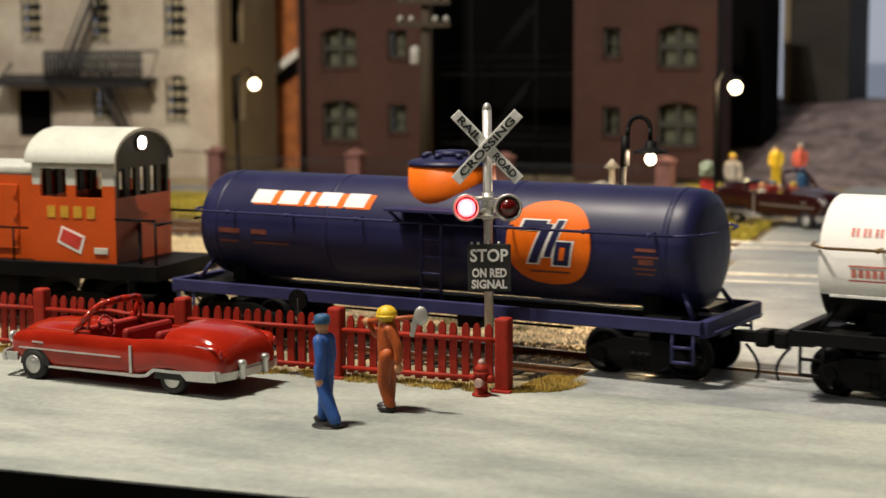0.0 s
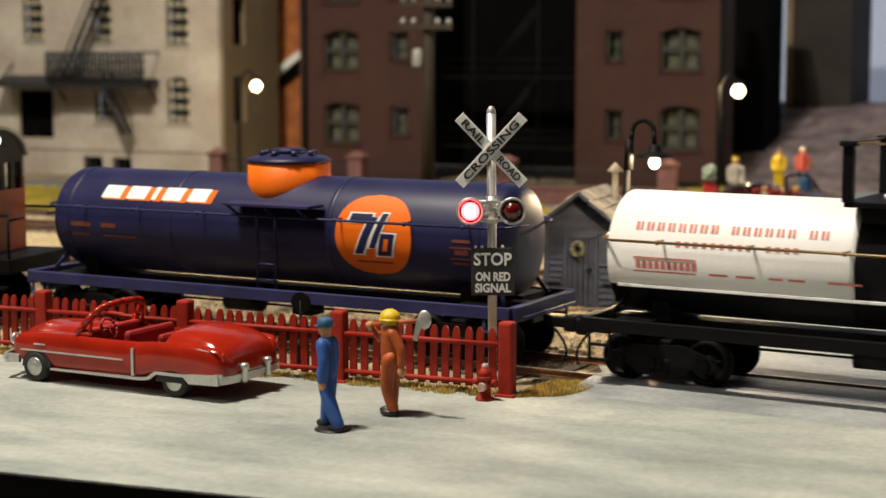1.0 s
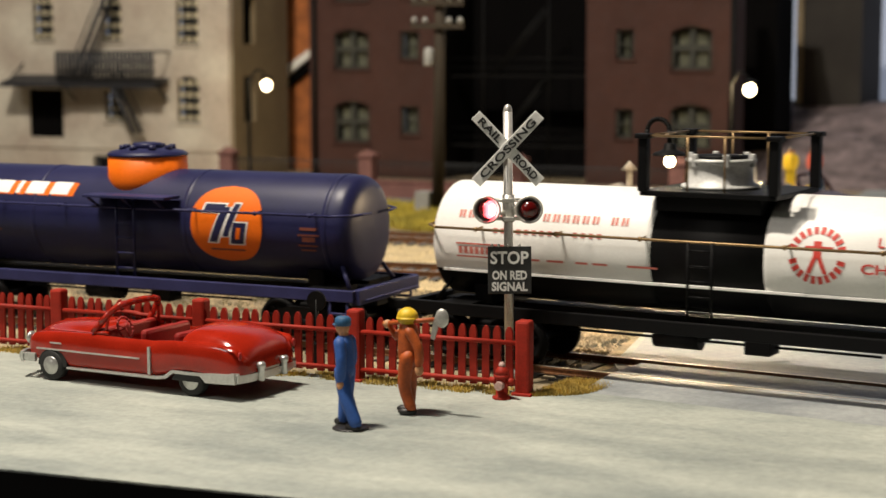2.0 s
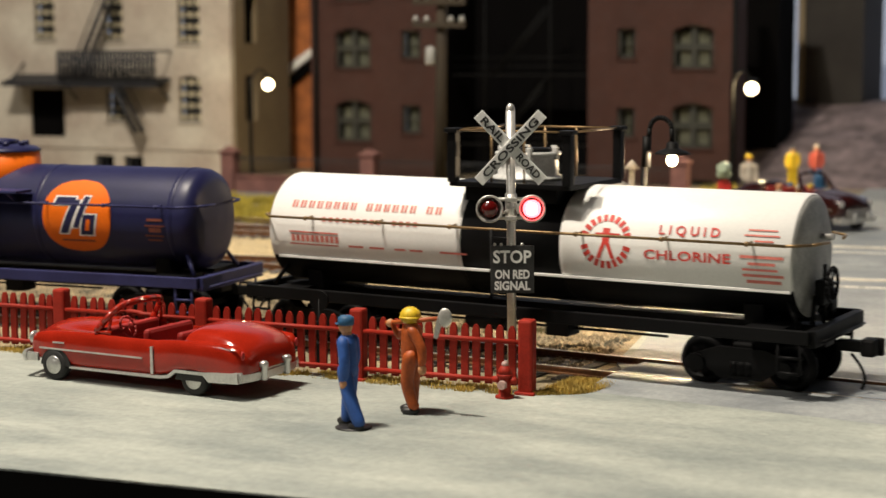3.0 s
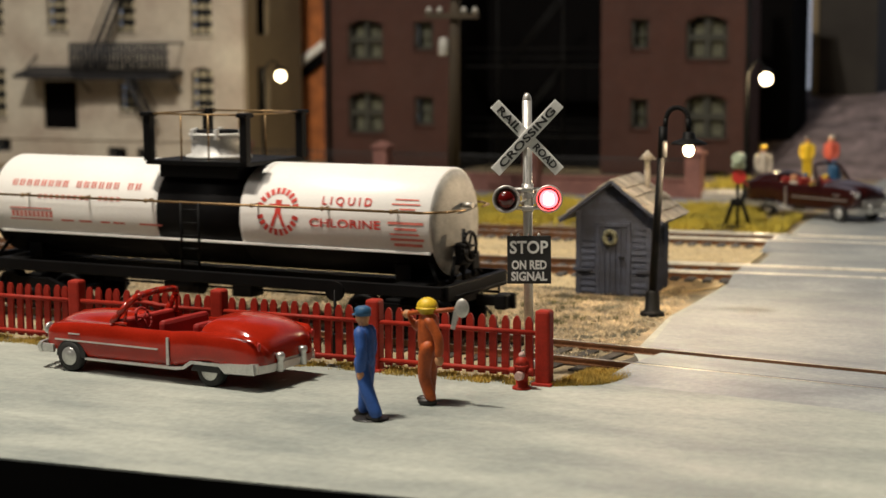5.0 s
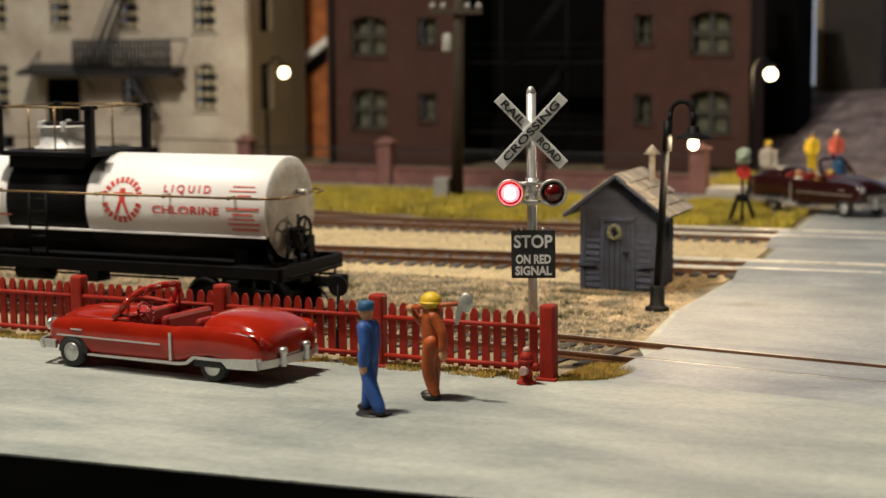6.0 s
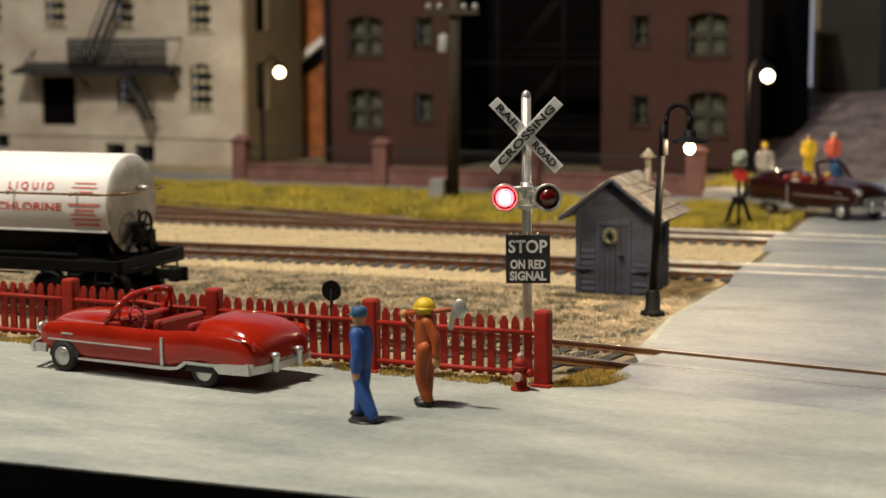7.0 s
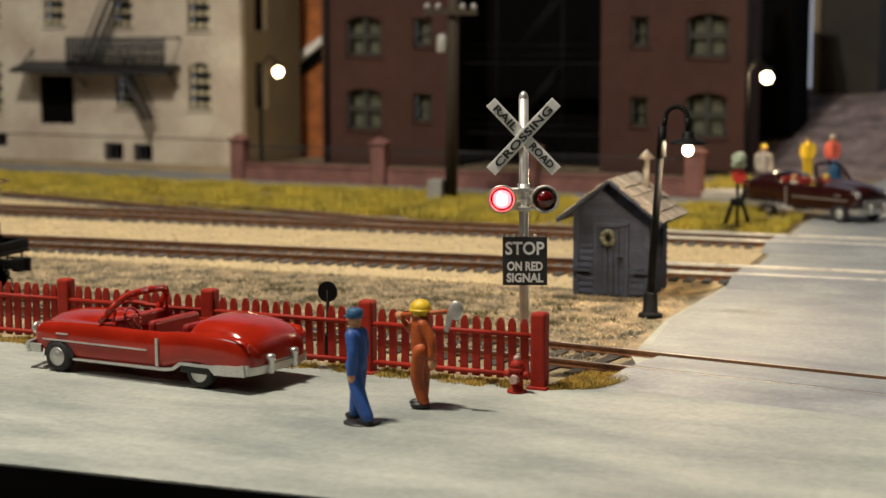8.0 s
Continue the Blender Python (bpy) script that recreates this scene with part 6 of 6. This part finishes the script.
def cream_building():
    b = thing("cream_building", P(0, 0, 0), "weathered cream rendered building with barred windows and iron fire escape", "building")
    Y, X = 43.5, -32.4
    holes = [(-35.46, -34.14, 2.75, 5.04), (-35.46, -34.14, 6.64, 9.0), (-44.2, -42.9, 6.9, 9.2), (-39.9, -38.7, 6.8, 9.1),
             (-44.6, -42.42, 1.85, 4.34), (-39.82, -38.63, 2.75, 4.5), (-40.64, -39.43, 0.05, 0.96), (-38.83, -37.66, 0.05, 0.93), (-48.2, -47.0, 2.4, 5.0), (-48.2, -47.0, 6.9, 9.2), (-47.9, -46.8, 0.6, 1.3)]
    bm = bm_new()
    facade(bm, -62, X, -1, 13, Y, Y + 0.4, holes)
    wall = part("front_wall", bm, M["cream"], b, "stained cream rendered wall")
    for h in holes[:4] + holes[5:6]:
        bm = bm_new()
        arch_fill(bm, h, Y + 0.02, Y + 0.38, 0.25)
        part("arch_fill", bm, M["cream"], wall)
    bm = bm_new()
    box(bm, -62, X + 0.06, Y - 0.08, Y - 0.003, 1.30, 1.42, bev=0.02)
    part("plinth_band", bm, M["cream"], wall)
    for i, h in enumerate(holes):
        if i == 4:
            continue
        low = h[3] < 1.4
        window(b, h, Y, M["darkiron"] if not low else M["iron"], 2 if low else 3, 1 if low else 4, bar=0.10, border=0.12, sill=M["cream"] if not low else None)
        n = 4
        for r in range(n):
            for c in range(3):
                if low:
                    continue
                bm = bm_new()
                w, hh = (h[1] - h[0]) / 3, (h[3] - h[2]) / n
                box(bm, h[0] + c * w + 0.10, h[0] + (c + 1) * w - 0.07, Y + 0.13, Y + 0.17, h[2] + r * hh + 0.10, h[2] + (r + 0.62) * hh)
                part("pane", bm, M["palewindow"], b, "pale drawn blind behind the bars")
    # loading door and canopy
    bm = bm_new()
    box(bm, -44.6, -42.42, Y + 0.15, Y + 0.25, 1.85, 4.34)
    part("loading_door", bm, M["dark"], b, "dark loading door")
    bm = bm_new()
    prism(bm, [(Y, 5.1), (Y, 4.85), (Y - 1.5, 4.5), (Y - 1.5, 4.68)], "x", -45.3, -41.4)
    for x in (-44.9, -41.8):
        rod(bm, (x, Y - 1.4, 4.6), (x, Y, 5.7), 0.05, seg=6)
    part("canopy", bm, M["iron"], b, "dark sheet canopy")
    # side wall
    sh = [(44.9, 46.1, 2.75, 5.04), (44.9, 46.1, 6.64, 9.0)]
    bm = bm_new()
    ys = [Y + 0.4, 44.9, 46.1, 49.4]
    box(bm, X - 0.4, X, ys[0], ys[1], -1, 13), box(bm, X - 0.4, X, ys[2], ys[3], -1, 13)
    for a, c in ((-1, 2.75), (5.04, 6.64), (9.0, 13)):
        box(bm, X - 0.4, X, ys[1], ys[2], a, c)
    part("side_wall", bm, M["creamside"], b, "ochre rendered side wall, darkened for its shade")
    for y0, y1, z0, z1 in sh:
        # pane coloured near-black for the shade inside
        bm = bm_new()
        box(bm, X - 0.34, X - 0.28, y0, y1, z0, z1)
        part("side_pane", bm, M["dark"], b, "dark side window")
    bm = bm_new()
    box(bm, -62, X, Y + 0.6, 49.4, 12.6, 13)
    part("roof", bm, M["slate"], b)
    # fire escape
    fe = new("fire_escape")
    fe.parent = b
    tagged(fe, label="dark grey iron fire escape")
    for z in (4.80,):
        bm = bm_new()
        box(bm, -41.75, -35.85, Y - 1.35, Y - 0.1, z - 0.12, z + 0.14)
        for y in (Y - 1.3, Y - 0.7):
            box(bm, -41.75, -35.85, y, y + 0.08, z - 0.34, z - 0.12)
        for x in (-41.6, -38.8, -36.0):
            rod(bm, (x, Y, z - 1.0), (x, Y - 1.3, z), 0.06, seg=6)
        part("platform", bm, M["iron"], fe)
        bm = bm_new()
        for zz in (z + 0.5, z + 1.0, z + 1.45):
            rod(bm, (-41.75, Y - 1.35, zz), (-35.85, Y - 1.35, zz), 0.05, seg=6)
        bal = bm_new()
        rod(bal, (0, 0, 0), (0, 0, 1.45), 0.085, seg=5)
        bal = mesh_of("baluster", bal, M["iron"])
        for x in np.arange(-41.75, -35.8, 0.24):
            part("baluster", bal, None, fe, at=P(x, Y - 1.35, z))
        for x in (-41.75, -35.85):
            rod(bm, (x, Y, z + 1.45), (x, Y - 1.35, z + 1.45), 0.05, seg=6)
        part("railing", bm, M["iron"], fe)
    for a, c, d in (((-40.95, Y - 0.8, 4.95), (-38.75, Y - 0.8, 9.2), 0.0), ((-38.65, Y - 0.8, 4.75), (-37.3, Y - 0.8, 2.2), 0.0)):
        bm = bm_new()
        a, c = Vector(a), Vector(c)
        for dy in (-0.35, 0.35):
            o = Vector((0, dy, 0))
            q = (c - a).normalized()
            rod(bm, a + o, c + o, 0.11, seg=6)
            rod(bm, a + o + Vector((0, 0, 0.8)), c + o + Vector((0, 0, 0.8)), 0.05, seg=6)
        n = 13
        for k in range(n):
            p = a.lerp(c, (k + 0.5) / n)
            box(bm, p.x - 0.16, p.x + 0.16, p.y - 0.35, p.y + 0.35, p.z - 0.03, p.z + 0.03)
        part("stair", bm, M["iron"], fe)


cream_building()


def orange_house():
    b = thing("orange_house", P(0, 0, 0), "narrow orange wooden house with a pale roof edge", "building")
    for k in range(18):
        bm = bm_new()
        box(bm, -34.2 + k * 0.28, -33.94 + k * 0.28, 51.0, 51.12, -1, 11)
        part("board", bm, M["wood"], b)
    bm = bm_new()
    prism(bm, [(-33.5, 5.2), (-30.9, 6.9), (-30.9, 6.5), (-33.5, 4.7)], "y", 50.4, 51.0)
    part("roof_edge", bm, M["signwhite"], b, "pale sloping roof edge")
    bm = bm_new()
    prism(bm, [(-33.5, 4.7), (-30.9, 6.5), (-30.9, 5.9), (-33.5, 4.1)], "y", 50.7, 51.0)
    part("eave", bm, M["dark"], b)


orange_house()


def garden_wall():
    w = thing("garden_wall", P(0.3, 36.5, 0), "low pink brick garden wall with piers and iron railings", "wall")
    bm = bm_new()
    for a, c in ((-28.2, -22.0), (-21.2, -15.1), (-14.3, -8.2)):
        box(bm, a, c, -0.2, 0.2, -0.1, 0.72)
        box(bm, a, c, -0.25, 0.25, 0.66, 0.76)
    part("brickwork", bm, M["brickpink"], w)
    for x in (-28.55, -21.6, -14.7, -7.85):
        bm = bm_new()
        box(bm, x - 0.32, x + 0.32, -0.32, 0.32, -0.1, 1.72, bev=0.02)
        box(bm, x - 0.40, x + 0.40, -0.40, 0.40, 1.70, 1.84, bev=0.03)
        lathe(bm, [(0.40, 1.84), (0.3, 1.95), (0.05, 2.02)], (x, 0, 0), seg=4, smooth=False)
        part("pier", bm, M["brickpink"], w, "pink brick pier with cap")
    for a, c in ((-28.2, -22.0), (-21.2, -15.1), (-14.3, -8.2)):
        bm = bm_new()
        for z in (0.86, 1.50):
            rod(bm, (a, 0, z), (c, 0, z), 0.03, seg=5)
        for x in np.arange(a + 0.1, c, 0.2):
            rod(bm, (x, 0, 0.74), (x, 0, 1.58), 0.02, seg=5)
        part("railing", bm, M["darkiron"], w, "dark iron railing")


garden_wall()


def utility_pole():
    p = thing("utility_pole", P(-15.5, 30.9, 0, 0, 0.8, 0), "brown wooden utility pole with insulators", "utility pole")
    bm = bm_new()
    rod(bm, (0, 0, -0.1), (0, 0, 10.5), 0.25, 0.19, seg=14)
    part("pole", bm, M["pole"], p)
    for z in (7.15, 8.0):
        bm = bm_new()
        box(bm, -1.1, 1.1, -0.36, -0.22, z - 0.1, z + 0.1, bev=0.02)
        part("crossarm", bm, M["pole"], p)
        for x in (-0.95, -0.5, 0.5, 0.95):
            bm = bm_new()
            lathe(bm, [(0.06, z + 0.1), (0.12, z + 0.15), (0.12, z + 0.25), (0.07, z + 0.32), (0.02, z + 0.36)], (x, -0.3, 0), seg=10)
            part("insulator", bm, M["insul"], p, "pale insulator")
    bm = bm_new()
    lathe(bm, [(0.19, 5.65), (0.20, 5.7), (0.20, 6.25), (0.1, 6.35), (0.02, 6.36)], (-0.35, -0.25, 0), seg=14)
    part("transformer", bm, M["insul"], p, "small pale can")
    bm = bm_new()
    box(bm, -0.3, 0.3, -0.3, 0.3, 0, 0.85, bev=0.03)
    solid("junction_box", bm, M["insul"], P(-16.0, 30.75, 0.0), "small grey junction box beside the utility pole", "junction box")


utility_pole()

# ---- distance and room ----
bm = bm_new()
n = 14
grid = [[bm.verts.new((-9.5 + 30 * i / 18, 47 + 20 * j / n, min(3.5, -0.3 + 5.9 * j / n) + 0.3 * noise.noise((i * 0.6, j * 0.6, 3.0)))) for i in range(19)] for j in range(n + 1)]
for j in range(n):
    for i in range(18):
        bm.faces.new((grid[j][i], grid[j][i + 1], grid[j + 1][i + 1], grid[j + 1][i]))
r = bmesh.ops.extrude_face_region(bm, geom=list(bm.faces))
bmesh.ops.translate(bm, vec=(0, 0, -0.8), verts=[v for v in r["geom"] if isinstance(v, bmesh.types.BMVert)])
solid("stone_bank", bm, M["hill"], P(0, 0, 0), "violet grey stone bank behind the road", "bank", kind="structure")
b = thing("slate_building", P(0, 0, 0), "tall dark slate building above the stone bank", "building")
bm = bm_new()
box(bm, -7.9, -4.6, 60, 66, 2.0, 11)
part("wall", bm, M["slate"], b)
bm = bm_new()
box(bm, -7.95, -7.6, 59.8, 60.2, 2.0, 11)
part("corner_trim", bm, M["creamside"], b, "pale corner trim")
# added block; the shade of the gap is put into its near-black colour
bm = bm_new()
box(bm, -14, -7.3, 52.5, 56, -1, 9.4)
solid("wall_dark", bm, M["dark"], P(0, 0, 0), "added wall, coloured black for the shade beside the brick building", "wall", kind="structure")
bm = bm_new()
box(bm, -110, 70, 75, 75.5, -2, 60)
solid("backdrop", bm, M["sky"], P(0, 0, 0), "pale blue painted sky board behind the layout, with a little added glow", "backdrop", kind="structure")
for nm, q in (("room_floor", (-130, 110, -140, 100, -82, -80)), ("ceiling", (-130, 110, -140, 100, 134, 136)), ("wall_north", (-130, 110, 98, 100, -80, 134)), ("wall_south", (-130, 110, -140, -138, -80, 134)),
              ("wall_east", (108, 110, -138, 98, -80, 134)), ("wall_west", (-130, -128, -138, 98, -80, 134))):
    bm = bm_new()
    box(bm, *q)
    solid(nm, bm, M["room"], P(0, 0, 0), "dim plain room surface around the layout", "ceiling" if nm == "ceiling" else "wall" if "wall" in nm else "floor", kind="structure")
bm = bm_new()
box(bm, -17, 11, -2.5, 6.5, 58.3, 60, bev=0.2)
for x in (-12, 6):
    rod(bm, (x, 2, 60), (x, 2, 134), 0.3, seg=8)
solid("lamp_housing", bm, M["insul"], P(0, 0, 0), "grey lamp housing hung over the layout", "ceiling lamp")


def track_shift(t):
    """How far the train has gone along the track at t seconds."""
    return float(np.interp(t, [r[0] for r in S_ROWS], [r[1] for r in S_ROWS]))


def flash_rows(lit, home):
    """The bulb turns its bright half to the front while lit, and its dark half otherwise."""
    rows, angle = [], 0.0
    state = any(a <= 0 <= b for a, b in lit)
    angle = 0.0 if state else 180.0
    rows.append((0.0, angle))
    for edge, on in sorted([(a, True) for a, b in lit if a > 0.05] + [(b, False) for a, b in lit if b < 7.9]):
        n = round(edge * FPS)
        first = n - 3 if on else n - 1
        for k in range(4):
            rows.append(((first + k) / FPS, angle + 60.0 * k))
        angle += 180.0
    rows.append((8.0, angle))
    return [(t, home @ pose(0, 0, 0, 0, 0, a)) for t, a in rows]


def motions():
    for car, s in ROLLING:
        walk(car, [(i / 10, on_track(s + track_shift(i / 10))) for i in range(81)])
    for axle in AXLES:
        home = axle.matrix_basis.translation.copy()
        walk(axle, [(i / 10, Matrix.Translation(home) @ pose(0, 0, 0, 0, math.degrees(track_shift(i / 10) / 0.42), 0)) for i in range(81)])
    for bulb, lit, home in BULBS:
        walk(bulb, flash_rows(lit, home))


motions()
